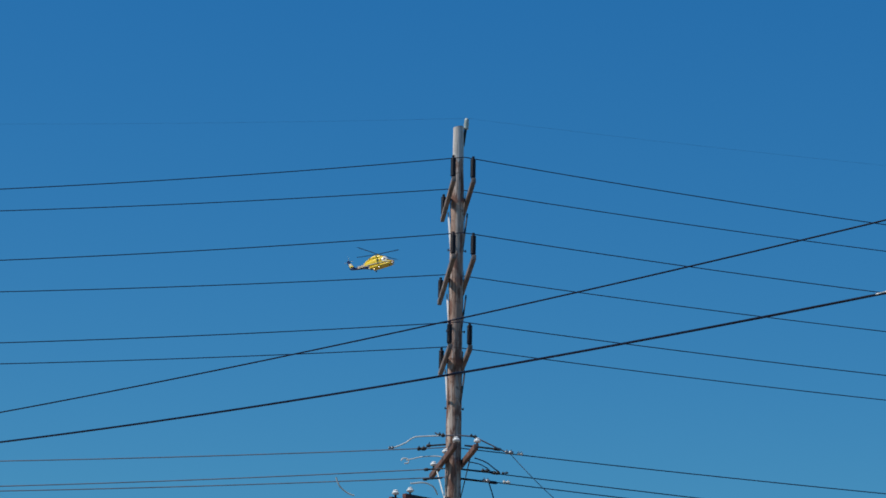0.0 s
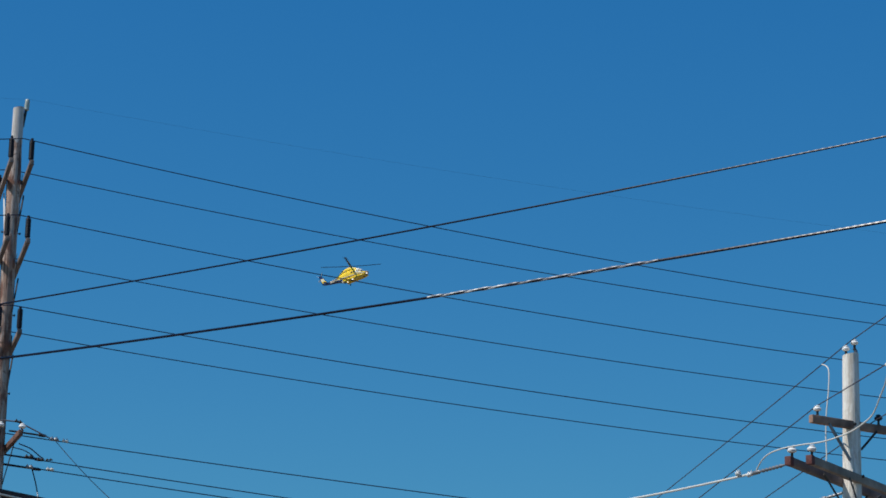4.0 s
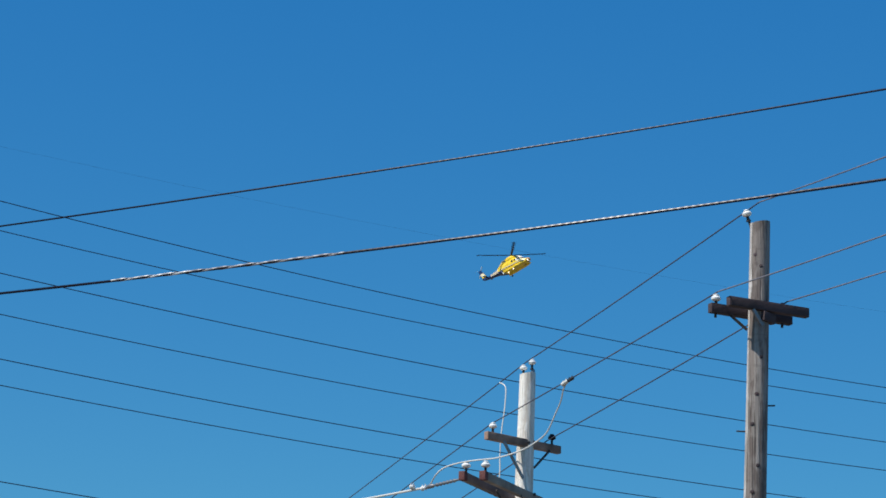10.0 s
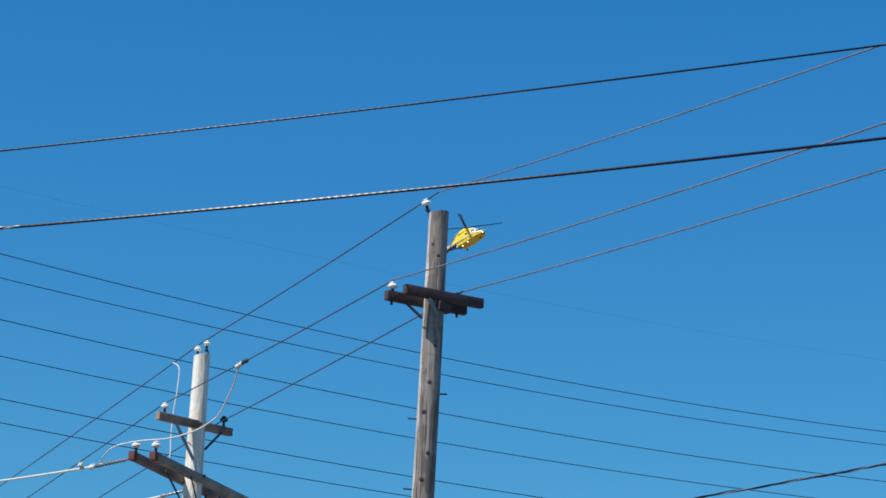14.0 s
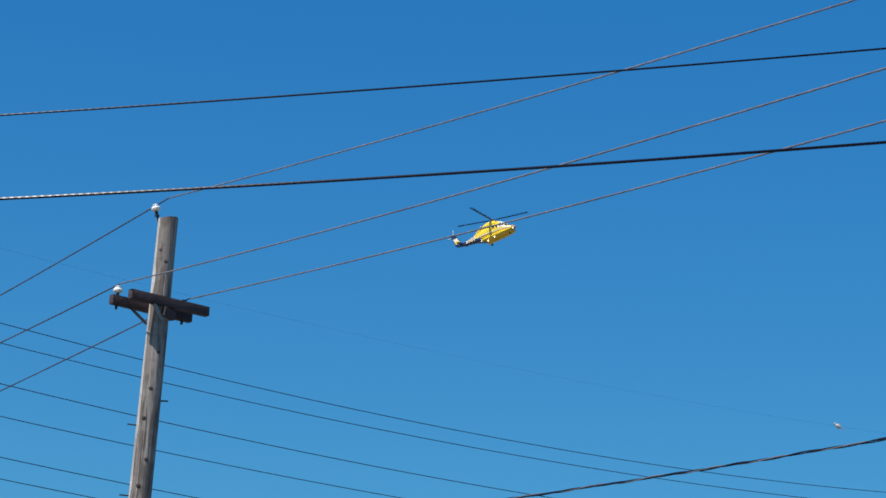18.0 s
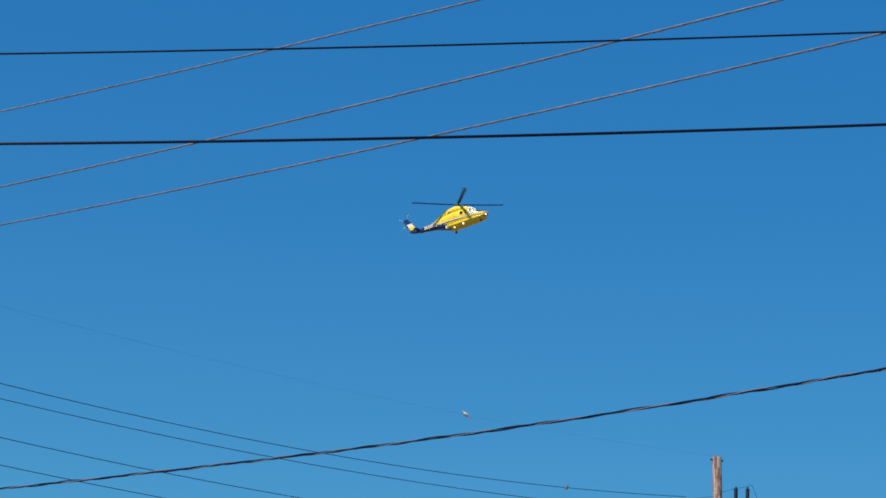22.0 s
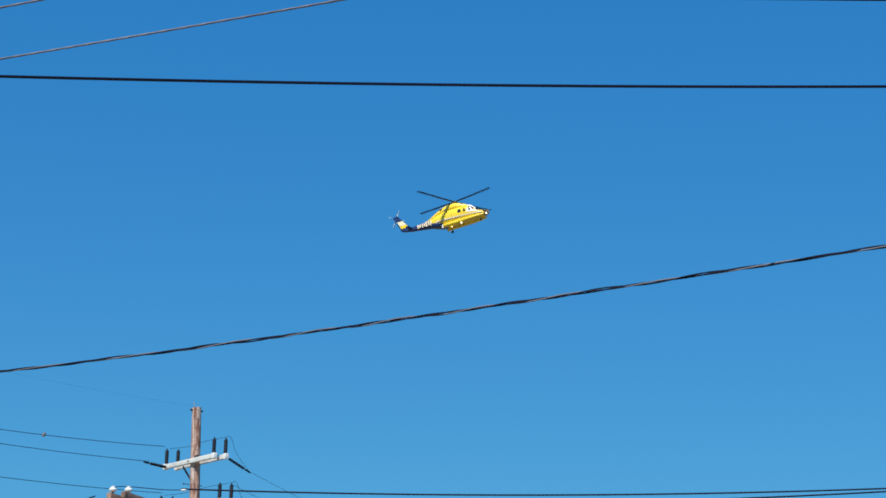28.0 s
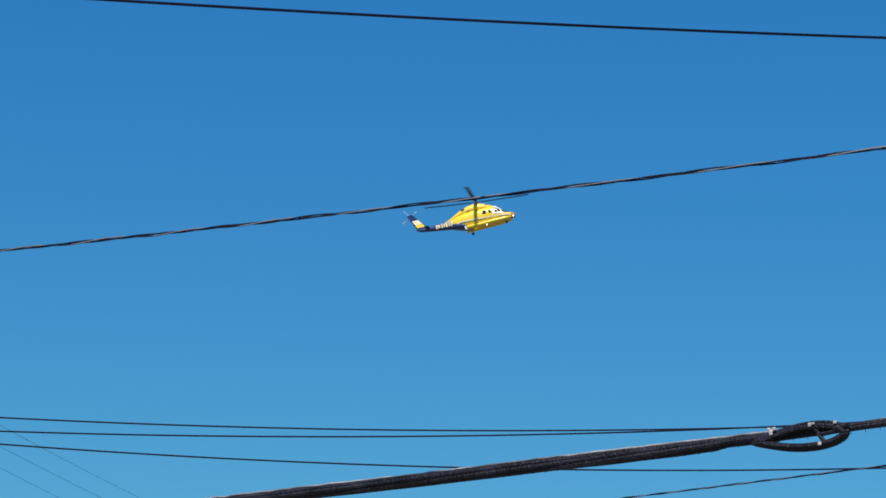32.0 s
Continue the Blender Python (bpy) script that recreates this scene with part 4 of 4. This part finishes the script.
def storage_loop():
    ob, at, s, d, p0, L = cable_bundle()
    x0 = 36.43
    up = Vector((0, 0, 1))
    # a flattened ring of cable hung on a frame under the strand
    for k, (rx, rz, dz) in enumerate(((0.35, 0.098, -0.03), (0.32, 0.075, -0.035))):
        q = []
        for i in range(49):
            w = 2 * math.pi * i / 48
            taper = 1.0 if math.cos(w) > 0 else 1 - 0.7 * math.cos(w) ** 2
            q.append(at(x0 + rx * math.cos(w) * (1.55 if math.cos(w) < 0 else 0.9)) + up * (dz + rz * math.sin(w) * taper) + s * (0.05 + 0.02 * k))
        part("storage_loop", tube(q, 0.025, 8), M_CABLE, ob, "loop of spare black cable")
    for pts in (((0.02, 0.05), (0.08, -0.04), (0.14, -0.115)), ((0.08, -0.03), (0.2, -0.02), (0.33, 0.02))):
        part("loop_frame", tube([at(x0 + x) + up * z + s * 0.07 for x, z in pts], 0.018), M_CABLE, ob)
    for x, z, h, w in ((-0.36, 0.03, 0.022, 0.02), (-0.33, 0.055, 0.012, 0.035), (-0.38, 0.06, 0.01, 0.02), (0.0, 0.055, 0.016, 0.016), (0.03, 0.06, 0.008, 0.03), (0.23, 0.05, 0.012, 0.022), (0.09, -0.105, 0.014, 0.02)):
        part("clamp", beam(at(x0 + x) + up * (z - h) + s * 0.09, at(x0 + x) + up * (z + h) + s * 0.09, 0.03, w, 0.004), M_CLAMP, ob, "pale clamp")


storage_loop()


def bird(at, heading, mat, label):
    b = thing("bird", at, label, "bird")
    turn = Matrix.Rotation(heading, 3, "Z")
    body = bmesh.new()
    bmesh.ops.create_uvsphere(body, u_segments=12, v_segments=8, radius=1)
    bmesh.ops.transform(body, matrix=Matrix.Translation((0, 0, 0.075)) @ turn.to_4x4() @ Matrix.Rotation(-0.5, 4, "Y") @ Matrix.Diagonal((0.12, 0.06, 0.06, 1)), verts=body.verts)
    part("body", body, mat, b)
    head = bmesh.new()
    bmesh.ops.create_uvsphere(head, u_segments=10, v_segments=6, radius=0.035)
    bmesh.ops.translate(head, vec=turn @ Vector((0.11, 0, 0.15)), verts=head.verts)
    h = part("head", head, mat, b)
    part("beak", lathe([(0.012, 0), (0.001, 0.035)], turn @ Vector((0.14, 0, 0.15)), turn @ Vector((1, 0, -0.1)), 6), M_IRON, h)
    part("tail", beam(turn @ Vector((-0.07, 0, 0.05)), turn @ Vector((-0.2, 0, -0.03)), 0.05, 0.012, 0.003), mat, b)
    part("leg", tube([turn @ Vector((0.0, 0.02, 0.03)), turn @ Vector((0.0, 0.02, 0.0))], 0.005, 5), M_IRON, b)
    part("leg", tube([turn @ Vector((0.0, -0.02, 0.03)), turn @ Vector((0.0, -0.02, 0.0))], 0.005, 5), M_IRON, b)


bird((60.34, 48.23, 19.12), 2.6, M_BIRD_PALE, "pale bird perched on the top wire")
bird((67.33, 49.28, 18.13), 0.4, M_BIRD, "dark bird perched on a power line")


# ---- helicopter ----
def loft(stations, seg=24, power=2.4):
    """Rings of a rounded-square section along x: (x, half width, z low, z high)."""
    bm = bmesh.new()
    rings = []
    for x, w, z0, z1 in stations:
        c, h = (z0 + z1) / 2, (z1 - z0) / 2
        ring = []
        for j in range(seg):
            a = 2 * math.pi * j / seg
            ca, sa = math.cos(a), math.sin(a)
            ring.append(bm.verts.new((x, w * math.copysign(abs(ca) ** (2 / power), ca), c + h * math.copysign(abs(sa) ** (2 / power), sa))))
        rings.append(ring)
    for a, b in zip(rings, rings[1:]):
        for j in range(seg):
            bm.faces.new((a[j], a[(j + 1) % seg], b[(j + 1) % seg], b[j]))
    bm.faces.new(list(reversed(rings[0])))
    bm.faces.new(rings[-1])
    return bm


BODY = ((6.45, 0.05, -1.6, -1.4), (6.3, 0.3, -1.74, -1.25), (5.9, 0.58, -1.86, -1.08), (5.4, 0.8, -1.92, -0.92), (5.05, 0.92, -1.94, -0.72), (4.7, 1.0, -1.95, -0.35), (4.3, 1.05, -1.95, 0.05), (3.6, 1.07, -1.95, 0.22), (2.6, 1.07, -1.95, 0.28), (1.2, 1.07, -1.95, 0.28), (0.3, 1.05, -1.9, 0.22), (-0.4, 0.95, -1.78, 0.1), (-1.0, 0.8, -1.62, 0.0), (-1.6, 0.62, -1.42, -0.15))


def body_half(x):
    """Half width, low and high edge of the fuselage at x."""
    pts = sorted(BODY)
    for a, b in zip(pts, pts[1:]):
        if a[0] <= x <= b[0]:
            f = (x - a[0]) / (b[0] - a[0])
            return tuple(a[k] + (b[k] - a[k]) * f for k in (1, 2, 3))
    return pts[-1][1:]


def side_y(x, z, power=2.4):
    w, z0, z1 = body_half(x)
    c, h = (z0 + z1) / 2, (z1 - z0) / 2
    f = min(0.999, abs((z - c) / h))
    return w * (1 - f ** power) ** (1 / power)


def skin_patch(corners, side, lift=0.012, nx=8, nz=4):
    """A thin panel laid on the fuselage side: corners (x, z) rear-low, front-low, front-high, rear-high."""
    bm = bmesh.new()
    (ax, az), (bx, bz), (cx, cz), (dx, dz) = corners
    grid = []
    for out in (lift, -0.02):
        g = []
        for i in range(nx + 1):
            f = i / nx
            col = []
            for j in range(nz + 1):
                v = j / nz
                x = (ax + (bx - ax) * f) * (1 - v) + (dx + (cx - dx) * f) * v
                z = (az + (bz - az) * f) * (1 - v) + (dz + (cz - dz) * f) * v
                col.append(bm.verts.new((x, side * (side_y(x, z) + out), z)))
            g.append(col)
        grid.append(g)
    for g in grid:
        for i in range(nx):
            for j in range(nz):
                bm.faces.new((g[i][j], g[i + 1][j], g[i + 1][j + 1], g[i][j + 1]))
    rim = [(i, 0) for i in range(nx)] + [(nx, j) for j in range(nz)] + [(i, nz) for i in range(nx, 0, -1)] + [(0, j) for j in range(nz, 0, -1)]
    for (a, b), (c, d) in zip(rim, rim[1:] + rim[:1]):
        bm.faces.new((grid[0][a][b], grid[0][c][d], grid[1][c][d], grid[1][a][b]))
    return bm


def quad_plate(corners, thick):
    """A flat plate in the x-z plane from (x, z) corners, with a half thickness at each."""
    bm = bmesh.new()
    rows = [[bm.verts.new((x, s * t, z)) for (x, z), t in zip(corners, thick)] for s in (-1, 1)]
    bm.faces.new(rows[0][::-1])
    bm.faces.new(rows[1])
    n = len(corners)
    for i in range(n):
        bm.faces.new((rows[0][i], rows[0][(i + 1) % n], rows[1][(i + 1) % n], rows[1][i]))
    return bm


def helicopter():
    h = thing("helicopter", (71.0, 535.0, 149.0), "yellow and dark blue twin-engine helicopter flying with lit landing lights", "helicopter")
    part("fuselage", loft(BODY, 28, 2.6), M_YELLOW, h, "glossy yellow fuselage")
    cowl = part("engine_cowling", loft(((4.3, 0.3, -0.1, 0.16), (3.6, 0.6, -0.1, 0.44), (2.9, 0.76, -0.1, 0.8), (2.2, 0.82, -0.1, 1.04), (1.5, 0.84, -0.1, 1.1), (0.8, 0.82, -0.15, 1.02), (0.0, 0.77, -0.2, 0.76), (-0.8, 0.68, -0.3, 0.4), (-1.5, 0.57, -0.5, 0.04), (-2.2, 0.36, -0.6, -0.24)), 22, 2.3), M_YELLOW, h, "yellow sloping engine cowling")
    for s in (-1, 1):
        part("engine_exhaust", lathe([(0.14, 0), (0.18, 0.1), (0.18, 0.42), (0.15, 0.42), (0.13, 0.2)], (0.35, 0.58 * s, 0.56), (-0.9, 0.55 * s, 0.1), 14), M_GREYMETAL, cowl)
        part("intake", lathe([(0.16, 0), (0.2, 0.08), (0.17, 0.26)], (3.0, 0.52 * s, 0.5), (1, 0.15 * s, 0.1), 14), M_GREYMETAL, cowl)
        part("cowling_vent", beam((0.6, 0.83 * s, 0.28), (1.05, 0.85 * s, 0.3), 0.03, 0.14, 0.01), M_GREYMETAL, cowl, "dark cowling vent")
    part("belly_panel", loft(((0.15, 1.06, -1.91, -1.35), (-0.4, 0.97, -1.81, -1.05), (-1.0, 0.82, -1.65, -0.8), (-1.62, 0.64, -1.45, -0.6)), 24, 2.6), M_BLUE, h, "dark blue rear belly")
    boom = part("tail_boom", loft(((-1.4, 0.63, -1.48, -0.16), (-2.2, 0.5, -1.32, -0.27), (-3.2, 0.4, -1.16, -0.32), (-4.2, 0.31, -1.0, -0.34), (-5.0, 0.25, -0.86, -0.32), (-5.7, 0.19, -0.72, -0.24), (-6.2, 0.1, -0.45, -0.12)), 22, 2.4), M_BLUE, h, "dark blue tail boom")
    for s in (-1, 1):
        # lettering on the boom is shown as plain bars
        for k in range(7):
            x = -1.46 - 0.33 * k
            w = 0.64 - 0.042 * k
            part("lettering", beam((x, s * w, -0.76 + 0.012 * k), (x - (0.26, 0.22, 0.28, 0.24, 0.2, 0.27, 0.23)[k], s * (w - 0.033), -0.76 + 0.012 * k), 0.05, (0.74, 0.6, 0.72, 0.5, 0.66, 0.52, 0.6)[k] - 0.02 * k, 0.008), M_TAN, boom, "tan lettering bar")
        part("stripe", skin_patch(((-0.9, -1.05), (5.75, -1.5), (5.75, -1.34), (-0.9, -0.9)), s, 0.014, 26, 3), M_CREAM, h, "cream side stripe")
        part("stripe", skin_patch(((-0.6, -1.2), (5.7, -1.6), (5.7, -1.53), (-0.6, -1.1)), s, 0.014, 26, 2), M_BLUE, h, "dark blue side stripe")
        part("cockpit_side", skin_patch(((3.75, -1.0), (5.45, -1.2), (4.75, -0.42), (3.95, 0.06)), s, 0.016, 12, 6), M_WHITE, h, "white cockpit side")
        part("window", skin_patch(((2.5, -0.72), (2.98, -0.74), (2.98, -0.3), (2.56, -0.28)), s, 0.03, 6, 4), M_GLASS, h, "dark cabin window")
        part("window", skin_patch(((3.3, -0.76), (3.66, -0.78), (3.5, -0.3), (3.36, -0.28)), s, 0.03, 6, 4), M_GLASS, h, "dark narrow cabin window")
        door = part("window", skin_patch(((4.08, -0.82), (4.78, -0.86), (4.52, -0.3), (4.14, -0.22)), s, 0.03, 6, 4), M_GLASS, h, "dark cockpit door window")
        part("window_post", skin_patch(((4.36, -0.84), (4.46, -0.85), (4.36, -0.24), (4.27, -0.22)), s, 0.045, 2, 4), M_WHITE, door, "white window post")
        part("door_seam", skin_patch(((1.55, -1.5), (1.59, -1.5), (1.59, 0.1), (1.55, 0.1)), s, 0.008, 2, 6), M_BLUE, h)
        bm = loft(((0.05, 0.05, -1.9, -1.78), (0.14, 0.26, -2.04, -1.66), (0.5, 0.34, -2.1, -1.6), (2.0, 0.36, -2.12, -1.6), (4.0, 0.34, -2.1, -1.62), (5.1, 0.26, -2.04, -1.66), (5.7, 0.12, -1.96, -1.74), (5.95, 0.03, -1.88, -1.8)), 18, 2.4)
        bmesh.ops.translate(bm, vec=(0, 0.78 * s, 0), verts=bm.verts)
        part("side_sponson", bm, M_YELLOW, h, "yellow rounded side sponson")
        part("stabilizer", beam((-4.7, 0.2 * s, -0.5), (-4.8, 1.3 * s, -0.48), 0.55, 0.05, 0.02), M_BLUE, h, "dark blue horizontal stabilizer")
        # main wheel, half lowered behind its pale door
        leg = part("landing_gear", tube([(0.3, 0.82 * s, -1.8), (0.48, 0.88 * s, -2.05), (0.62, 0.88 * s, -2.28)], 0.05, 10), M_WHITE, h, "pale landing gear leg")
        part("wheel", lathe([(0.08, -0.08), (0.17, -0.07), (0.2, -0.03), (0.2, 0.03), (0.17, 0.07), (0.08, 0.08)], (0.64, 0.94 * s, -2.32), (0, 1, 0), 16), M_RUBBER, leg, "black tyre")
        part("gear_door", beam((0.06, 1.0 * s, -1.66), (0.12, 1.0 * s, -2.12), 0.05, 0.24, 0.015), M_WHITE, h, "pale gear door")
    # the front lamp stands free, the two behind it sit deep in dark tubes
    for x, y, z, out, deep, r in ((2.76, -0.95, -2.16, -0.35, 0.02, 0.115), (1.3, -0.88, -2.3, 0.0, 0.07, 0.13), (0.4, -1.0, -1.78, 0.0, 0.07, 0.13)):
        can = part("lamp_housing", lathe([(0.05, -0.22), (r, -0.12), (r + 0.012, 0.0), (r + 0.012, deep), (r + 0.002, deep), (r, 0.0)], (x, y, z), (1, out, -0.18), 12), M_YELLOW, h)
        part("landing_light", lathe([(r - 0.004, 0.002), (r - 0.01, 0.012), (0.05, 0.03)], (x, y, z), (1, out, -0.18), 12), M_LAMP, can, "lit landing light")
    part("windshield", loft(((5.85, 0.42, -1.38, -1.03), (5.55, 0.64, -1.34, -0.92), (5.25, 0.78, -1.25, -0.78), (4.98, 0.85, -1.05, -0.56)), 18), M_GLASS, h, "dark curved windshield")
    part("cockpit_roof", loft(((5.02, 0.8, -0.95, -0.6), (4.72, 0.88, -0.75, -0.3), (4.35, 0.92, -0.55, 0.06), (3.95, 0.94, -0.4, 0.2)), 18), M_WHITE, h, "white cockpit roof")
    part("nose_fairing", loft(((6.52, 0.05, -1.62, -1.4), (6.36, 0.3, -1.76, -1.22), (6.1, 0.46, -1.84, -1.1), (5.85, 0.6, -1.9, -1.04))), M_NOSE, h, "tan nose fairing")
    part("nose_light", lathe([(0.08, 0), (0.1, 0.03), (0.08, 0.07), (0.02, 0.09)], (6.18, -0.3, -1.66), (0.85, -0.45, -0.35), 12), M_LAMP, h, "lit nose light")
    strut = part("nose_gear", tube([(5.1, 0, -1.85), (5.2, 0, -2.15)], 0.04, 10), M_GREYMETAL, h)
    part("nose_wheel", lathe([(0.05, -0.06), (0.14, -0.05), (0.16, 0), (0.14, 0.05), (0.05, 0.06)], (5.2, 0, -2.2), (0, 1, 0), 14), M_RUBBER, strut, "small black tyre")
    # swept fin with a yellow foot, a cream middle and a dark tip
    fin = part("tail_fin", quad_plate(((-4.75, -0.42), (-6.05, -0.52), (-7.05, 1.75), (-6.35, 1.85)), (0.13, 0.06, 0.03, 0.06)), M_BLUE, h, "dark blue swept tail fin", smooth=False)

    def edge(z, front):
        return -4.75 - 1.6 * (z + 0.42) / 2.27 if front else -6.05 - (z + 0.52) / 2.27

    for z0, z1, mat, lab in ((-0.15, 0.28, M_YELLOW, "yellow fin band"), (0.3, 0.92, M_CREAM, "cream fin band")):
        part("fin_band", quad_plate(((edge(z0, True) - 0.04, z0), (edge(z0, False) + 0.2, z0), (edge(z1, False) + 0.16, z1), (edge(z1, True) - 0.04, z1)), (0.14, 0.14, 0.12, 0.12)), mat, fin, lab, smooth=False)
    # main rotor
    part("rotor_mast", lathe([(0.24, 0), (0.18, 0.15), (0.13, 0.32)], (2.0, 0, 1.0)), M_GREYMETAL, h)
    hub = part("rotor_hub", lathe([(0.12, -0.1), (0.34, -0.08), (0.38, 0.02), (0.25, 0.1), (0.1, 0.16)], (0, 0, 0), seg=16), M_GREYMETAL, h)
    for k in range(4):
        turn = Matrix.Rotation(k * math.pi / 2, 4, "Z")
        bm = bmesh.new()
        rings = []
        for i in range(13):
            r = 0.35 + 6.35 * i / 12
            c = 0.1 if i == 0 else 0.23
            sweep_back = 0.12 if i == 12 else 0
            z = 0.01 * r + 0.004 * r * r * 0.4
            rings.append([bm.verts.new((r, y - sweep_back, z + dz)) for y, dz in ((-c, 0), (-c * 0.3, 0.022), (c * 0.7, 0.03), (c, 0.0), (c * 0.6, -0.02), (-c * 0.3, -0.014))])
        for a, b in zip(rings, rings[1:]):
            for j in range(6):
                bm.faces.new((a[j], a[(j + 1) % 6], b[(j + 1) % 6], b[j]))
        bm.faces.new(rings[0][::-1])
        bm.faces.new(rings[-1])
        bmesh.ops.transform(bm, matrix=turn, verts=bm.verts)
        part("rotor_blade", bm, M_BLADE, hub, "dark narrow rotor blade")
    # tail rotor on the left side of the fin's head
    tail = part("tail_rotor_hub", lathe([(0.06, -0.1), (0.12, -0.06), (0.12, 0.06), (0.05, 0.12)], (0, 0, 0), (0, 1, 0), 12), M_GREYMETAL, h)
    for k in range(4):
        d = Vector((math.cos(k * math.pi / 2), 0, math.sin(k * math.pi / 2)))
        part("tail_rotor_blade", beam(d * 0.1, d * 1.2, 0.2, 0.03, 0.01), M_WHITE, tail, "pale tail rotor blade")
    return h, hub, tail


heli, rotor, tail_rotor = helicopter()


# ---- what moves ----
def motions():
    """The helicopter's flight: seconds, place, compass heading, rise of its nose; and its two rotors."""
    flight = (
        (0.0, 75.61, 550.99, 153.85, 134.9, -5.9),
        (1.0, 99.52, 538.57, 150.49, 137.7, -5.2),
        (1.5, 110.76, 532.06, 148.81, 139.2, -4.7),
        (2.0, 121.40, 525.42, 147.09, 140.8, -4.2),
        (2.5, 131.74, 518.58, 145.65, 142.2, -3.6),
        (3.0, 141.60, 511.64, 144.21, 143.4, -3.1),
        (3.5, 150.87, 504.61, 142.76, 144.4, -2.7),
        (6.0, 190.38, 468.78, 139.47, 157.9, 1.1),
        (6.5, 196.20, 460.07, 138.83, 158.6, 1.1),
        (7.0, 200.56, 451.86, 138.59, 159.4, 1.2),
        (7.5, 204.33, 443.82, 137.88, 160.2, 1.4),
        (8.0, 209.28, 435.14, 136.61, 161.0, 1.6),
        (8.5, 213.50, 426.67, 135.80, 161.6, 1.9),
        (9.0, 217.52, 418.19, 135.03, 162.1, 2.1),
        (9.5, 220.02, 410.40, 134.48, 162.8, 2.3),
        (10.0, 224.20, 401.63, 133.18, 163.6, 2.4),
        (10.5, 229.61, 398.03, 133.83, 164.7, 2.4),
        (11.0, 235.20, 394.12, 134.44, 165.9, 2.5),
        (11.5, 240.07, 389.21, 134.61, 167.3, 2.7),
        (12.0, 244.71, 384.16, 134.21, 168.6, 2.9),
        (12.5, 246.98, 375.46, 133.78, 169.7, 3.1),
        (13.0, 248.90, 366.87, 132.02, 170.6, 3.3),
        (15.5, 256.26, 323.71, 125.95, 175.8, -0.8),
        (16.0, 257.49, 314.89, 125.33, 175.7, -1.0),
        (16.5, 258.71, 306.61, 124.01, 175.5, -1.1),
        (17.0, 259.82, 298.28, 122.76, 175.2, -1.2),
        (17.5, 260.67, 290.04, 121.32, 174.8, -1.2),
        (18.0, 261.62, 281.59, 120.30, 174.3, -1.3),
        (18.5, 262.47, 273.05, 118.92, 173.7, -1.2),
        (19.0, 262.97, 264.73, 117.72, 173.0, -1.1),
        (19.5, 263.18, 256.54, 116.15, 172.2, -0.8),
        (20.0, 263.24, 248.36, 114.51, 171.3, -0.5),
        (20.5, 263.56, 239.75, 113.16, 170.4, -0.3),
        (21.0, 263.35, 231.57, 111.48, 169.6, 0.1),
        (21.5, 264.68, 224.52, 110.42, 168.9, 0.5),
        (22.0, 265.79, 217.53, 109.15, 168.5, 0.9),
        (22.5, 266.78, 210.56, 107.88, 168.2, 1.3),
        (23.0, 267.72, 203.44, 106.57, 168.1, 1.7),
        (23.5, 268.54, 196.29, 105.27, 168.2, 1.9),
        (24.0, 269.04, 189.38, 103.81, 168.3, 2.1),
        (24.5, 269.45, 182.41, 102.44, 168.9, 2.0),
        (26.5, 282.14, 162.46, 100.79, 172.8, 0.6),
        (27.0, 282.19, 156.13, 99.53, 174.1, 0.3),
        (27.5, 282.61, 148.95, 99.04, 175.3, 0.1),
        (28.0, 281.82, 143.85, 96.58, 176.2, 0.0),
        (28.5, 282.87, 138.02, 95.49, 176.7, 0.0),
        (29.0, 279.70, 131.17, 92.47, 176.5, 0.2),
        (29.5, 277.05, 123.02, 90.87, 174.8, 0.6),
        (30.0, 273.42, 116.96, 88.01, 172.8, 1.2),
        (30.5, 276.59, 112.76, 87.21, 171.1, 1.7),
        (31.0, 279.42, 109.10, 86.66, 170.1, 2.0),
        (31.5, 282.08, 105.73, 86.33, 169.4, 2.1),
        (32.0, 284.98, 101.47, 85.18, 169.0, 2.1),
    )
    walk(heli, [(t, pose(x, y, z, 0, -(up + 12.0), 90 - head)) for t, x, y, z, head, up in flight])
    # rotor phase, clockwise from the nose, at given seconds; four blades, about 4.9 turns a second
    phase = ((0, 7), (1, 7), (2, 7), (3, 7), (6, 85), (7, 0), (8, 33), (9, 86), (10, 41), (11, 78), (12, 42), (13, 9), (16, 51), (17, 20), (18, 81), (19, 54), (20, 24), (21, 4), (22, 54), (23, 30), (24, 0), (26.5, 38), (27, 57), (28, 24), (29, 76), (30, 45), (31, 26), (32, 3))
    disc = pose(2.0, 0, 1.32, 0.0, 8.0)
    spin, tail, total = [], [], 0.0
    for (t0, a0), (t1, a1) in zip(phase, phase[1:]):
        n = round((t1 - t0) * FPS)
        turn = -(a1 - a0)
        turn += 90 * round((n * 58.6 - turn) / 90)
        for i in range(n):
            spin.append((t0 + i / FPS, disc @ pose(0, 0, 0, 0, 0, -phase[0][1] + total + turn * i / n)))
        total += turn
    spin.append((32.0, disc @ pose(0, 0, 0, 0, 0, -phase[0][1] + total)))
    for i in range(32 * FPS + 1):
        tail.append((i / FPS, pose(-6.68, 0.3, 1.6, 0, 73.0 * i, 0)))
    walk(rotor, spin)
    walk(tail_rotor, tail)


motions()
